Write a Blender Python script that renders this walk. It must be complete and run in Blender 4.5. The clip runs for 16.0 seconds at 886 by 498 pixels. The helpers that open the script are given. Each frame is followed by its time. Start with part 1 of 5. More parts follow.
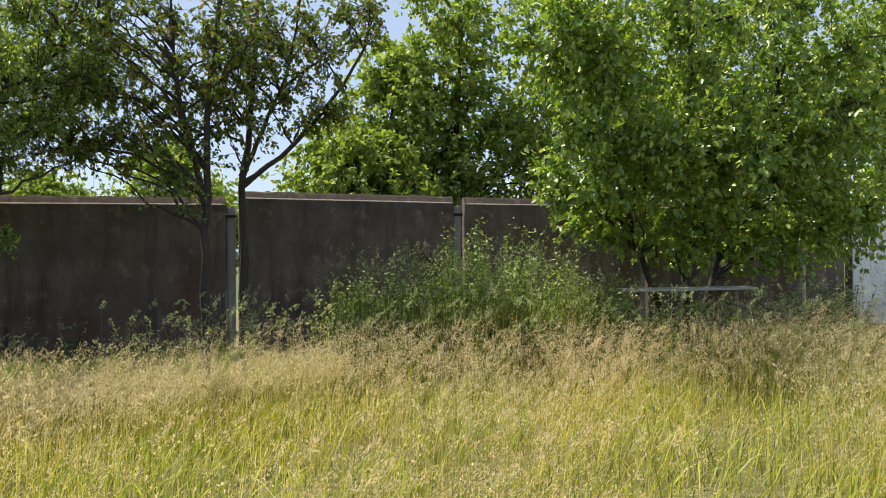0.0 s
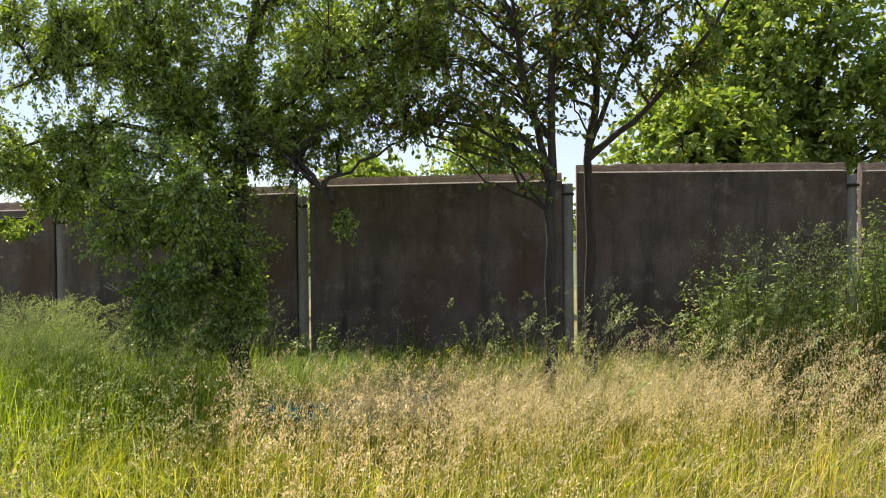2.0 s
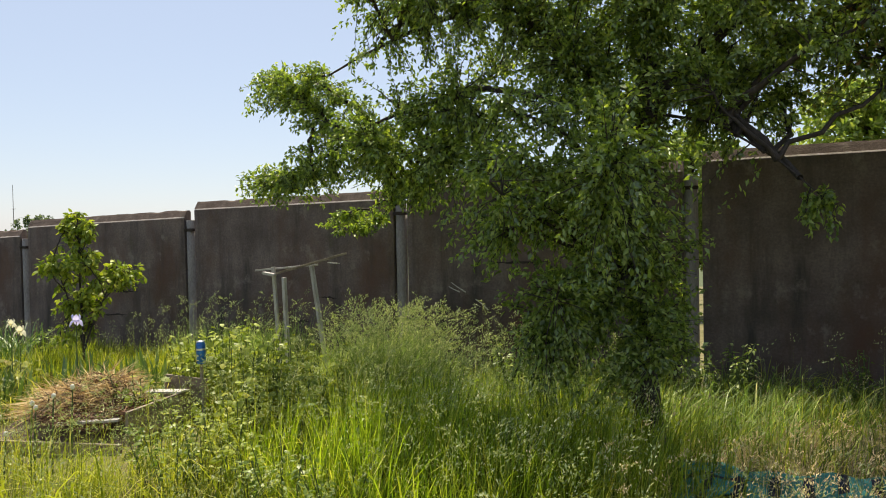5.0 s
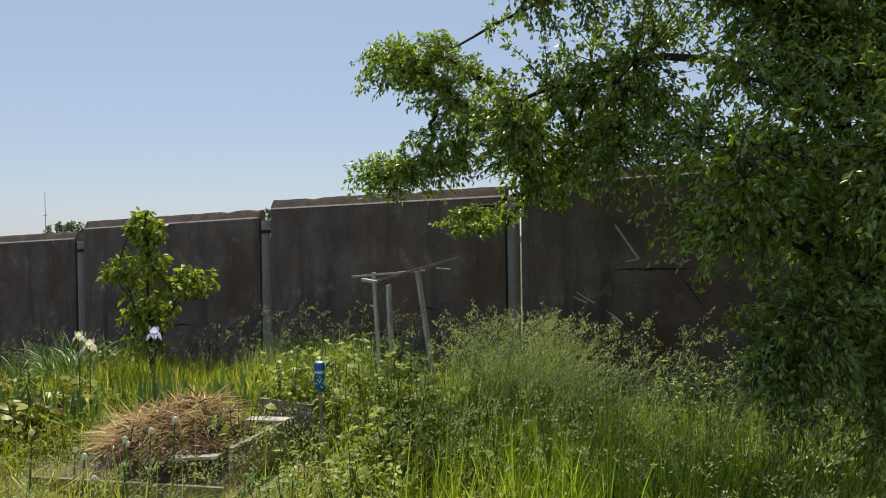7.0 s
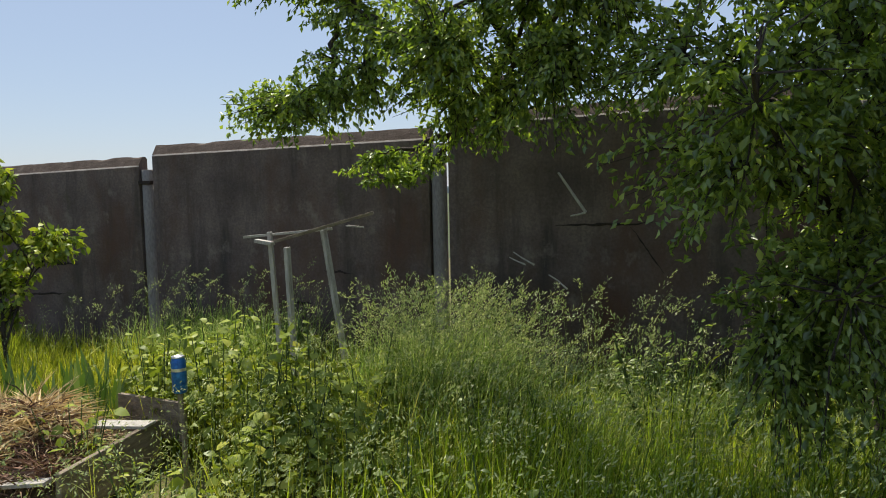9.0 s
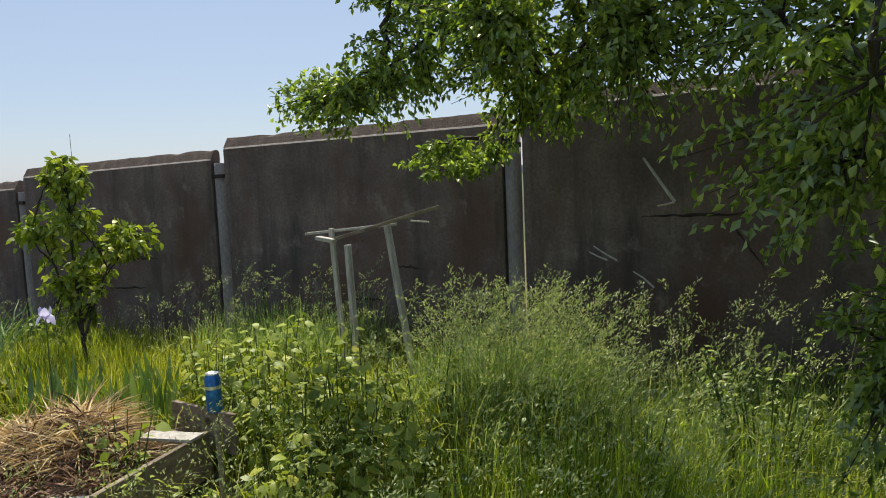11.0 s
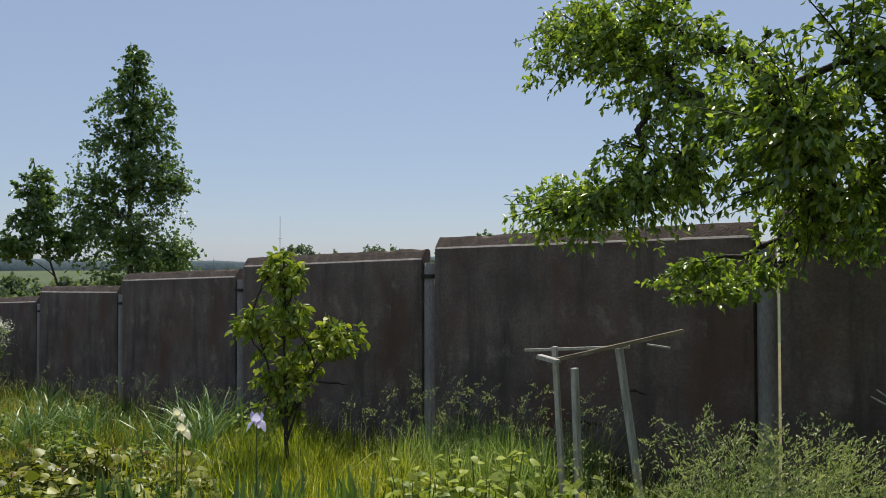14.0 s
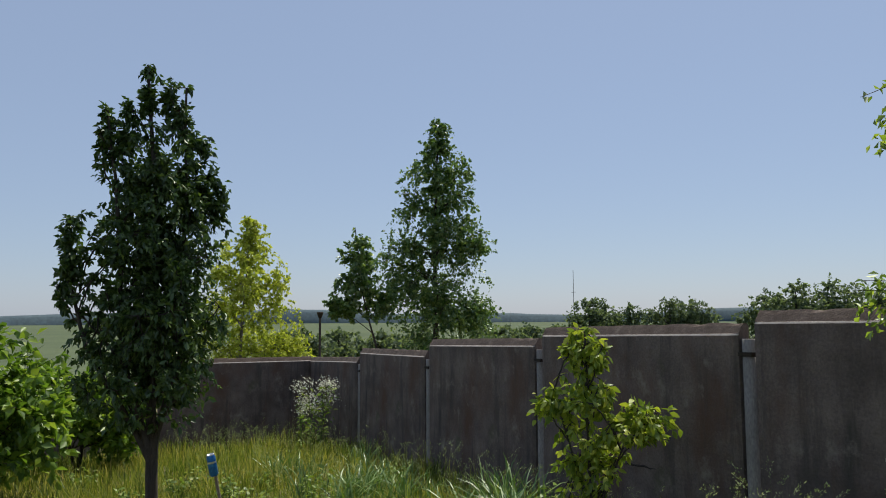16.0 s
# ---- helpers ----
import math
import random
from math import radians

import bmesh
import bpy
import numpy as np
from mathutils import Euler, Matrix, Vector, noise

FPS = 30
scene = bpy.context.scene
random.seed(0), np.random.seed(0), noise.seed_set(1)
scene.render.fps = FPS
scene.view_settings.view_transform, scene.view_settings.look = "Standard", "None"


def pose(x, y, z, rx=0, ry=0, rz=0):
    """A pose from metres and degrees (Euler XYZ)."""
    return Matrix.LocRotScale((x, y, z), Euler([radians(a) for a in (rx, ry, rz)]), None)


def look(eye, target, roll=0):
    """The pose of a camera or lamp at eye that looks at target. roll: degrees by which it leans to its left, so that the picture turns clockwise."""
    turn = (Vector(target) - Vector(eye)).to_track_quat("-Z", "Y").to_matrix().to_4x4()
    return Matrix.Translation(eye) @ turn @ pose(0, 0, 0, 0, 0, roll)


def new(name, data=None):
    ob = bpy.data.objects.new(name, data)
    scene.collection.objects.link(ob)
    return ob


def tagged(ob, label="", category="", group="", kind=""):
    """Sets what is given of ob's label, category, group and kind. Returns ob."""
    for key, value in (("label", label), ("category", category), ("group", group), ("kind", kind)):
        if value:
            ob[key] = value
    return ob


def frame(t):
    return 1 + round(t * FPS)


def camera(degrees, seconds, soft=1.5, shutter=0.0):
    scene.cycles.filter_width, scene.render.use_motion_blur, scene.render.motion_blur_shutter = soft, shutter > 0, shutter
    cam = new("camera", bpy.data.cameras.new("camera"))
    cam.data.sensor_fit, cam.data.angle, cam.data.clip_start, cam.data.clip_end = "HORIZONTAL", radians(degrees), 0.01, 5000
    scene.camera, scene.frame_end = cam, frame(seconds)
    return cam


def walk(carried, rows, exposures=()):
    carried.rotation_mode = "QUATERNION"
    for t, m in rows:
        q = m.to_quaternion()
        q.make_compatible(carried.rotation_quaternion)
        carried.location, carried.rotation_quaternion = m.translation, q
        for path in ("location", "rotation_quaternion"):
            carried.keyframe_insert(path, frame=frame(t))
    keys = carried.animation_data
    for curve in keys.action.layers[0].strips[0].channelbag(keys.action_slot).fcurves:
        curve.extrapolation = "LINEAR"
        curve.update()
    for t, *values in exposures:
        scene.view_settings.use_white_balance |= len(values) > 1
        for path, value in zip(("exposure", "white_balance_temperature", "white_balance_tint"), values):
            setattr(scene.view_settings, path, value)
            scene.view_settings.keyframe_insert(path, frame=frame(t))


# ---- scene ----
cam = camera(60.5, 16.0, soft=1.0)
EXPOSURES = [(0.0, 0.72, 6900, 11), (2.0, 0.98, 7300, 13), (3.5, 0.90, 7500, 13), (5.2, 0.64, 7400, 12), (7.3, 0.25, 6800, 10), (10.5, 0.4, 6800, 10), (13.0, 0.4, 6800, 10), (14.0, 0.08, 6600, 10), (16.0, 0.05, 6500, 10)]
PATH = [
    (0, (-0.367, -0.197, 1.394), (0.219, 1.715, 1.423), -0.5),
    (0.5, (-0.409, 0.182, 1.395), (-0.055, 2.150, 1.369), -0.5),
    (1, (-0.429, 0.580, 1.428), (-0.235, 2.570, 1.392), -0.6),
    (1.5, (-0.609, 0.959, 1.463), (-0.581, 2.959, 1.438), -0.5),
    (2, (-0.815, 1.320, 1.485), (-0.980, 3.313, 1.460), -0.6),
    (2.5, (-1.133, 1.682, 1.501), (-1.441, 3.658, 1.464), -0.1),
    (3, (-1.360, 1.929, 1.504), (-1.794, 3.881, 1.467), -0.1),
    (3.5, (-1.625, 2.280, 1.524), (-2.146, 4.211, 1.477), -0.3),
    (4, (-1.799, 2.623, 1.522), (-2.417, 4.523, 1.442), -0.7),
    (4.5, (-2.017, 2.825, 1.546), (-2.736, 4.690, 1.482), -0.8),
    (5, (-2.351, 2.895, 1.542), (-3.190, 4.711, 1.495), -1.1),
    (5.2, (-2.481, 2.970, 1.541), (-3.382, 4.756, 1.523), -1.3),
    (7.3, (-3.706, 3.552, 1.470), (-4.591, 5.345, 1.442), -0.7),
    (7.5, (-3.777, 3.661, 1.449), (-4.619, 5.475, 1.406), -0.6),
    (8, (-3.894, 3.953, 1.475), (-4.632, 5.810, 1.404), -0.7),
    (8.2, (-3.930, 4.042, 1.475), (-4.622, 5.916, 1.377), -0.7),
    (10.3, (-3.899, 4.895, 1.548), (-4.791, 6.674, 1.350), -2.2),
    (10.5, (-3.901, 4.895, 1.548), (-4.822, 6.660, 1.348), -2.3),
    (11, (-3.903, 4.908, 1.565), (-4.868, 6.648, 1.364), -2.5),
    (11.5, (-3.916, 4.902, 1.558), (-4.890, 6.637, 1.352), -2.6),
    (12, (-3.916, 4.938, 1.532), (-4.876, 6.680, 1.318), -2.1),
    (12.5, (-3.946, 4.951, 1.533), (-4.873, 6.713, 1.348), -1.1),
    (13, (-4.117, 5.065, 1.559), (-5.091, 6.809, 1.445), -0.3),
    (13.5, (-4.318, 5.034, 1.612), (-5.456, 6.678, 1.569), -0.2),
    (14, (-4.422, 5.157, 1.716), (-5.771, 6.633, 1.758), -0.1),
    (14.5, (-4.493, 5.239, 1.843), (-5.993, 6.554, 1.978), 1.0),
    (15, (-4.546, 5.272, 1.918), (-6.175, 6.425, 2.058), 0.2),
    (15.5, (-4.625, 5.249, 1.905), (-6.358, 6.235, 2.073), -0.1),
    (16, (-4.676, 5.272, 1.913), (-6.470, 6.138, 2.094), -0.3),
]
walk(cam, [(t, look(eye, target, roll)) for t, eye, target, roll in PATH],
     exposures=EXPOSURES)

# ---- world and sun ----
SUN_DIR = Vector((-0.58, 0.80, 1.75)).normalized()
SUN_EL = math.asin(SUN_DIR.z)
SUN_AZ = math.atan2(SUN_DIR.x, SUN_DIR.y)
world = bpy.data.worlds.new("world")
scene.world = world
world.use_nodes = True
wn = world.node_tree
wn.nodes.clear()
sky = wn.nodes.new("ShaderNodeTexSky")
sky.sky_type = "NISHITA"
sky.sun_disc = False
sky.sun_elevation = SUN_EL
sky.sun_rotation = SUN_AZ % (2 * math.pi)
sky.air_density, sky.dust_density, sky.ozone_density = 1.0, 0.5, 2.5
bg = wn.nodes.new("ShaderNodeBackground")
bg.inputs["Strength"].default_value = 0.11
wo = wn.nodes.new("ShaderNodeOutputWorld")
haze = wn.nodes.new("ShaderNodeMix")
haze.data_type = "RGBA"
haze.inputs[0].default_value = 0.65
haze.inputs[7].default_value = (2.95, 3.65, 5.05, 1)
wn.links.new(sky.outputs[0], haze.inputs[6])
wn.links.new(haze.outputs[2], bg.inputs[0])
wn.links.new(bg.outputs[0], wo.inputs[0])
sun_data = bpy.data.lights.new("sun", "SUN")
sun_data.energy, sun_data.angle, sun_data.color = 5.0, radians(0.55), (1.0, 0.94, 0.83)
sun = new("sun", sun_data)
sun.matrix_world = look(SUN_DIR * 60, (0, 0, 0))


# ---- materials ----
def nodes_of(name):
    mat = bpy.data.materials.new(name)
    mat.use_nodes = True
    nt = mat.node_tree
    nt.nodes.clear()
    out = nt.nodes.new("ShaderNodeOutputMaterial")
    return mat, nt, out


def ramp(nt, source, stops):
    r = nt.nodes.new("ShaderNodeValToRGB")
    el = r.color_ramp.elements
    while len(el) < len(stops):
        el.new(0.5)
    for e, (p, c) in zip(el, stops):
        e.position, e.color = p, (*c, 1)
    nt.links.new(source, r.inputs[0])
    return r.outputs[0]


def noise_out(nt, scale, detail=4.0, rough=0.55, stretch=None, coords="Object"):
    tc = nt.nodes.new("ShaderNodeTexCoord")
    n = nt.nodes.new("ShaderNodeTexNoise")
    n.inputs["Scale"].default_value = scale
    n.inputs["Detail"].default_value = detail
    n.inputs["Roughness"].default_value = rough
    src = tc.outputs[coords]
    if stretch:
        mp = nt.nodes.new("ShaderNodeMapping")
        mp.inputs["Scale"].default_value = stretch
        nt.links.new(src, mp.inputs["Vector"])
        src = mp.outputs[0]
    nt.links.new(src, n.inputs["Vector"])
    return n.outputs["Fac"]


def mixc(nt, fac, a, b, mode="MIX"):
    m = nt.nodes.new("ShaderNodeMix")
    m.data_type, m.blend_type = "RGBA", mode
    for value, idx in ((fac, 0), (a, 6), (b, 7)):
        if isinstance(value, (int, float)):
            m.inputs[idx].default_value = value
        elif isinstance(value, tuple):
            m.inputs[idx].default_value = (*value, 1)
        else:
            nt.links.new(value, m.inputs[idx])
    return m.outputs[2]


def leaf_material(name, stops, through_tint=(1.15, 1.25, 0.55), trans=0.42, gloss=0.050, rough=0.42, patch=0.0):
    """Thin leaves: diffuse and translucent, with a waxy sheen; every leaf has its own tone."""
    mat, nt, out = nodes_of(name)
    geo = nt.nodes.new("ShaderNodeNewGeometry")
    col = ramp(nt, geo.outputs["Random Per Island"], stops)
    if patch:
        p = ramp(nt, noise_out(nt, 0.55, 3, 0.6), [(0.38, (1 - patch, 1 - patch * 0.6, 1 - patch)), (0.62, (1 + patch * 0.3, 1.0, 1 - patch * 0.2))])
        col = mixc(nt, 1.0, col, p, "MULTIPLY")
    dif = nt.nodes.new("ShaderNodeBsdfDiffuse")
    nt.links.new(col, dif.inputs[0])
    tr = nt.nodes.new("ShaderNodeBsdfTranslucent")
    nt.links.new(mixc(nt, 1.0, col, through_tint, "MULTIPLY"), tr.inputs[0])
    m1 = nt.nodes.new("ShaderNodeMixShader")
    m1.inputs[0].default_value = trans
    nt.links.new(dif.outputs[0], m1.inputs[1])
    nt.links.new(tr.outputs[0], m1.inputs[2])
    gl = nt.nodes.new("ShaderNodeBsdfGlossy")
    gl.inputs["Roughness"].default_value = rough
    gl.inputs["Color"].default_value = (0.8, 0.85, 0.8, 1)
    m2 = nt.nodes.new("ShaderNodeMixShader")
    m2.inputs[0].default_value = gloss
    nt.links.new(m1.outputs[0], m2.inputs[1])
    nt.links.new(gl.outputs[0], m2.inputs[2])
    nt.links.new(m2.outputs[0], out.inputs[0])
    return mat


def solid(name, stops, scale=6.0, detail=5.0, rough=0.85, metal=0.0, bump=0.3, bump_scale=60.0, stretch=None, stain=None, vary=0.0, coords="Object"):
    """Opaque surface: large and fine variation in tone, fine relief, optional stains and tone per piece."""
    mat, nt, out = nodes_of(name)
    bs = nt.nodes.new("ShaderNodeBsdfPrincipled")
    col = ramp(nt, noise_out(nt, scale, detail, 0.62, stretch, coords), stops)
    fine = ramp(nt, noise_out(nt, bump_scale, 3, 0.6, stretch, coords), [(0.3, (0.72, 0.72, 0.72)), (0.7, (1.15, 1.15, 1.15))])
    col = mixc(nt, 1.0, col, fine, "MULTIPLY")
    if stain:
        for colour, s_scale, s_stretch, lo, hi in stain if isinstance(stain, list) else [stain]:
            mask = ramp(nt, noise_out(nt, s_scale, 6, 0.68, s_stretch, coords), [(lo, (0, 0, 0)), (hi, (1, 1, 1))])
            col = mixc(nt, mask, col, colour)
    if vary:
        info = nt.nodes.new("ShaderNodeObjectInfo")
        v = ramp(nt, info.outputs["Random"], [(0.0, (1 - vary,) * 3), (1.0, (1 + vary,) * 3)])
        col = mixc(nt, 1.0, col, v, "MULTIPLY")
    nt.links.new(col, bs.inputs["Base Color"])
    bs.inputs["Roughness"].default_value = rough
    bs.inputs["Metallic"].default_value = metal
    if bump:
        b = nt.nodes.new("ShaderNodeBump")
        b.inputs["Strength"].default_value = bump
        b.inputs["Distance"].default_value = 0.01
        nt.links.new(noise_out(nt, bump_scale, 6, 0.65, stretch, coords), b.inputs["Height"])
        nt.links.new(b.outputs[0], bs.inputs["Normal"])
    nt.links.new(bs.outputs[0], out.inputs[0])
    return mat


M_CONCRETE = solid("weathered_concrete", [(0.28, (0.069, 0.052, 0.048)), (0.48, (0.129, 0.098, 0.089)), (0.7, (0.200, 0.155, 0.140))], 2.1, 8, 0.92, 0, 0.5, 45,
                   stain=[((0.105, 0.055, 0.038), 1.3, (1.0, 1.0, 0.4), 0.50, 0.72), ((0.055, 0.045, 0.042), 2.6, (1.6, 1.0, 0.22), 0.52, 0.70),
                          ((0.24, 0.20, 0.175), 3.4, (1.0, 1.0, 0.8), 0.57, 0.72), ((0.07, 0.075, 0.035), 1.7, (1.0, 1.0, 0.7), 0.60, 0.78)], vary=0.12)
M_CAP = solid("crumbled_concrete", [(0.3, (0.075, 0.050, 0.038)), (0.6, (0.14, 0.100, 0.078)), (0.8, (0.24, 0.19, 0.15))], 9, 8, 0.95, 0, 0.8, 70)
# worn ledge under the cap; its sunlit line is painted in as paler concrete
M_EDGE = solid("worn_sunlit_concrete", [(0.3, (0.26, 0.22, 0.19)), (0.7, (0.44, 0.40, 0.36))], 9, 6, 0.9, 0, 0.4, 70)
M_PIPE = solid("grey_cement_pipe", [(0.3, (0.19, 0.17, 0.15)), (0.7, (0.29, 0.265, 0.24))], 3, 6, 0.85, 0, 0.2, 80, stretch=(1, 1, 0.3))
M_STRAP = solid("dark_iron", [(0.3, (0.02, 0.018, 0.018)), (0.7, (0.06, 0.04, 0.03))], 20, 4, 0.6, 0.6, 0.2, 90)
M_RUST = solid("rusted_red_steel", [(0.3, (0.20, 0.045, 0.03)), (0.7, (0.34, 0.10, 0.06))], 14, 5, 0.8, 0.2, 0.3, 90)
M_WOOD = solid("silver_weathered_wood", [(0.3, (0.30, 0.28, 0.25)), (0.55, (0.46, 0.44, 0.40)), (0.8, (0.58, 0.56, 0.52))], 7, 6, 0.85, 0, 0.4, 40, stretch=(6, 6, 0.6))
M_BOARD = solid("brown_weathered_board", [(0.3, (0.13, 0.10, 0.07)), (0.6, (0.27, 0.22, 0.16)), (0.8, (0.40, 0.35, 0.27))], 8, 6, 0.9, 0, 0.5, 50, stretch=(1, 0.3, 3))
M_SOIL = solid("dry_soil", [(0.3, (0.07, 0.048, 0.033)), (0.6, (0.14, 0.10, 0.072)), (0.8, (0.22, 0.17, 0.12))], 5, 8, 0.97, 0, 0.9, 35)
M_GROUND = solid("meadow_soil", [(0.25, (0.08, 0.085, 0.025)), (0.5, (0.13, 0.12, 0.04)), (0.75, (0.20, 0.165, 0.07))], 0.9, 9, 0.97, 0, 0.8, 18, coords="Object")
M_BARK = solid("dark_bark", [(0.3, (0.030, 0.024, 0.020)), (0.6, (0.065, 0.052, 0.044)), (0.8, (0.11, 0.09, 0.078))], 9, 7, 0.95, 0, 0.9, 40, stretch=(3, 3, 0.7))
M_BARK_PALE = solid("pale_bark", [(0.3, (0.10, 0.085, 0.07)), (0.6, (0.20, 0.18, 0.15)), (0.8, (0.30, 0.28, 0.25))], 9, 7, 0.9, 0, 0.6, 40, stretch=(3, 3, 0.7))
M_GATE = solid("white_painted_sheet", [(0.3, (0.62, 0.66, 0.70)), (0.7, (0.78, 0.81, 0.83))], 2.0, 5, 0.5, 0, 0.1, 30, stain=((0.42, 0.42, 0.40), 3.0, (1, 1, 0.3), 0.6, 0.85))
M_CAN_BLUE = solid("blue_printed_aluminium", [(0.3, (0.012, 0.10, 0.36)), (0.7, (0.03, 0.20, 0.52))], 30, 3, 0.35, 0.4, 0.1, 60)
M_CAN_SILVER = solid("bare_aluminium", [(0.3, (0.62, 0.64, 0.66)), (0.7, (0.82, 0.83, 0.84))], 25, 3, 0.3, 0.85, 0.1, 60)
M_CLOTH_TEAL = solid("teal_cloth", [(0.3, (0.02, 0.15, 0.125)), (0.6, (0.05, 0.26, 0.21)), (0.8, (0.18, 0.42, 0.35))], 7, 5, 0.9, 0, 0.3, 120)
M_CLOTH_BLACK = solid("black_cloth", [(0.3, (0.012, 0.014, 0.022)), (0.7, (0.035, 0.04, 0.055))], 9, 4, 0.92, 0, 0.3, 120)
# aerial haze is mixed into the ridge's blue-green base colour
M_RIDGE = solid("hazy_distant_forest", [(0.3, (0.045, 0.075, 0.095)), (0.7, (0.075, 0.11, 0.12))], 0.02, 8, 1.0, 0, 0.0, 0.15)
M_FIELD = solid("distant_field", [(0.3, (0.045, 0.07, 0.022)), (0.7, (0.08, 0.105, 0.035))], 0.01, 6, 1.0, 0, 0.0, 0.4)
M_STEM = solid("green_stem", [(0.3, (0.05, 0.09, 0.02)), (0.7, (0.11, 0.16, 0.05))], 12, 4, 0.7, 0, 0.1, 50)

L_FRUIT = leaf_material("plum_leaf", [(0.0, (0.070, 0.120, 0.026)), (0.4, (0.155, 0.235, 0.045)), (0.75, (0.255, 0.345, 0.070)), (1.0, (0.38, 0.45, 0.115))], (1.35, 1.4, 0.5), 0.50, 0.07, 0.38)
L_THIN = leaf_material("cherry_leaf", [(0.0, (0.070, 0.105, 0.026)), (0.45, (0.14, 0.21, 0.045)), (0.75, (0.17, 0.22, 0.04)), (0.92, (0.29, 0.23, 0.06)), (1.0, (0.34, 0.16, 0.07))], gloss=0.030)
L_HAZEL = leaf_material("hazel_leaf", [(0.0, (0.115, 0.190, 0.040)), (0.4, (0.195, 0.300, 0.055)), (0.8, (0.310, 0.400, 0.075)), (1.0, (0.46, 0.49, 0.12))], gloss=0.06)
L_WOOD = leaf_material("acacia_leaf", [(0.0, (0.13, 0.20, 0.05)), (0.5, (0.25, 0.34, 0.08)), (1.0, (0.42, 0.45, 0.13))], gloss=0.025)
L_POPLAR = leaf_material("poplar_leaf", [(0.0, (0.045, 0.095, 0.03)), (0.5, (0.09, 0.165, 0.045)), (1.0, (0.22, 0.29, 0.10))], gloss=0.060, rough=0.35)
L_GOLD = leaf_material("golden_birch_leaf", [(0.0, (0.24, 0.29, 0.04)), (0.5, (0.42, 0.46, 0.07)), (1.0, (0.62, 0.62, 0.15))], gloss=0.025)
L_PEAR = leaf_material("pear_leaf", [(0.0, (0.025, 0.055, 0.016)), (0.5, (0.055, 0.10, 0.025)), (1.0, (0.11, 0.17, 0.045))], gloss=0.050, trans=0.28)
L_YOUNG = leaf_material("young_tree_leaf", [(0.0, (0.139, 0.203, 0.027)), (0.5, (0.265, 0.338, 0.043)), (1.0, (0.466, 0.486, 0.076))], gloss=0.040)
L_BUSH = leaf_material("bush_leaf", [(0.0, (0.07, 0.13, 0.02)), (0.5, (0.15, 0.25, 0.035)), (1.0, (0.28, 0.36, 0.06))], gloss=0.035)
L_BERRY = leaf_material("raspberry_leaf", [(0.0, (0.12, 0.17, 0.025)), (0.5, (0.26, 0.32, 0.05)), (0.85, (0.34, 0.38, 0.07)), (1.0, (0.44, 0.42, 0.06))], gloss=0.025, trans=0.3)
L_WEED = leaf_material("weed_leaf", [(0.0, (0.08, 0.13, 0.025)), (0.5, (0.18, 0.26, 0.05)), (0.9, (0.30, 0.36, 0.10)), (1.0, (0.48, 0.47, 0.22))], gloss=0.025)
# paler, greyer leaves: the haze over distance is put into their colour
L_FAR = leaf_material("hazy_far_tree_leaf", [(0.0, (0.09, 0.12, 0.08)), (0.5, (0.14, 0.18, 0.11)), (1.0, (0.21, 0.25, 0.16))], gloss=0.015)
L_IRIS = leaf_material("iris_blade", [(0.0, (0.055, 0.115, 0.03)), (0.5, (0.11, 0.19, 0.05)), (1.0, (0.21, 0.29, 0.09))], gloss=0.050, trans=0.25)
L_GARDEN = leaf_material("strawberry_leaf", [(0.0, (0.10, 0.11, 0.02)), (0.5, (0.20, 0.22, 0.03)), (0.9, (0.33, 0.33, 0.05)), (1.0, (0.16, 0.05, 0.04))], gloss=0.030)
G_DRY = leaf_material("dry_meadow_grass", [(0.0, (0.14, 0.17, 0.03)), (0.4, (0.38, 0.36, 0.08)), (0.75, (0.64, 0.53, 0.18)), (1.0, (0.80, 0.67, 0.36))], (1.15, 1.1, 0.7), 0.56, 0.015, 0.6, patch=0.2)
G_HEAD = leaf_material("seed_head", [(0.0, (0.52, 0.42, 0.22)), (0.5, (0.69, 0.58, 0.37)), (1.0, (0.80, 0.71, 0.52))], (1.05, 1.0, 0.85), 0.58, 0.01, 0.7, patch=0.12)
G_GREEN = leaf_material("green_grass", [(0.0, (0.08, 0.12, 0.012)), (0.35, (0.22, 0.27, 0.025)), (0.7, (0.40, 0.45, 0.055)), (0.9, (0.54, 0.56, 0.11)), (1.0, (0.68, 0.62, 0.24))], (1.15, 1.15, 0.55), 0.50, 0.03, 0.5, patch=0.2)
G_LAWN = leaf_material("lawn_grass", [(0.0, (0.055, 0.085, 0.016)), (0.4, (0.15, 0.20, 0.035)), (0.8, (0.31, 0.33, 0.07)), (1.0, (0.60, 0.52, 0.22))], (1.1, 1.12, 0.6), 0.38, 0.03, 0.5, patch=0.3)
G_BLUE = leaf_material("brome_grass", [(0.0, (0.07, 0.13, 0.03)), (0.45, (0.22, 0.33, 0.085)), (0.85, (0.42, 0.52, 0.19)), (1.0, (0.64, 0.66, 0.34))], (1.1, 1.12, 0.7), 0.48, 0.03, 0.5, patch=0.15)
G_LUSH = leaf_material("fresh_green_grass", [(0.0, (0.08, 0.14, 0.012)), (0.4, (0.20, 0.30, 0.025)), (0.8, (0.38, 0.47, 0.05)), (1.0, (0.58, 0.60, 0.14))], (1.1, 1.2, 0.5), 0.50, 0.03, 0.5, patch=0.2)
G_HEAD_GREEN = leaf_material("green_seed_head", [(0.0, (0.18, 0.26, 0.08)), (0.5, (0.34, 0.41, 0.16)), (1.0, (0.56, 0.58, 0.30))], (1.0, 1.0, 0.7), 0.35, 0.05, 0.5)
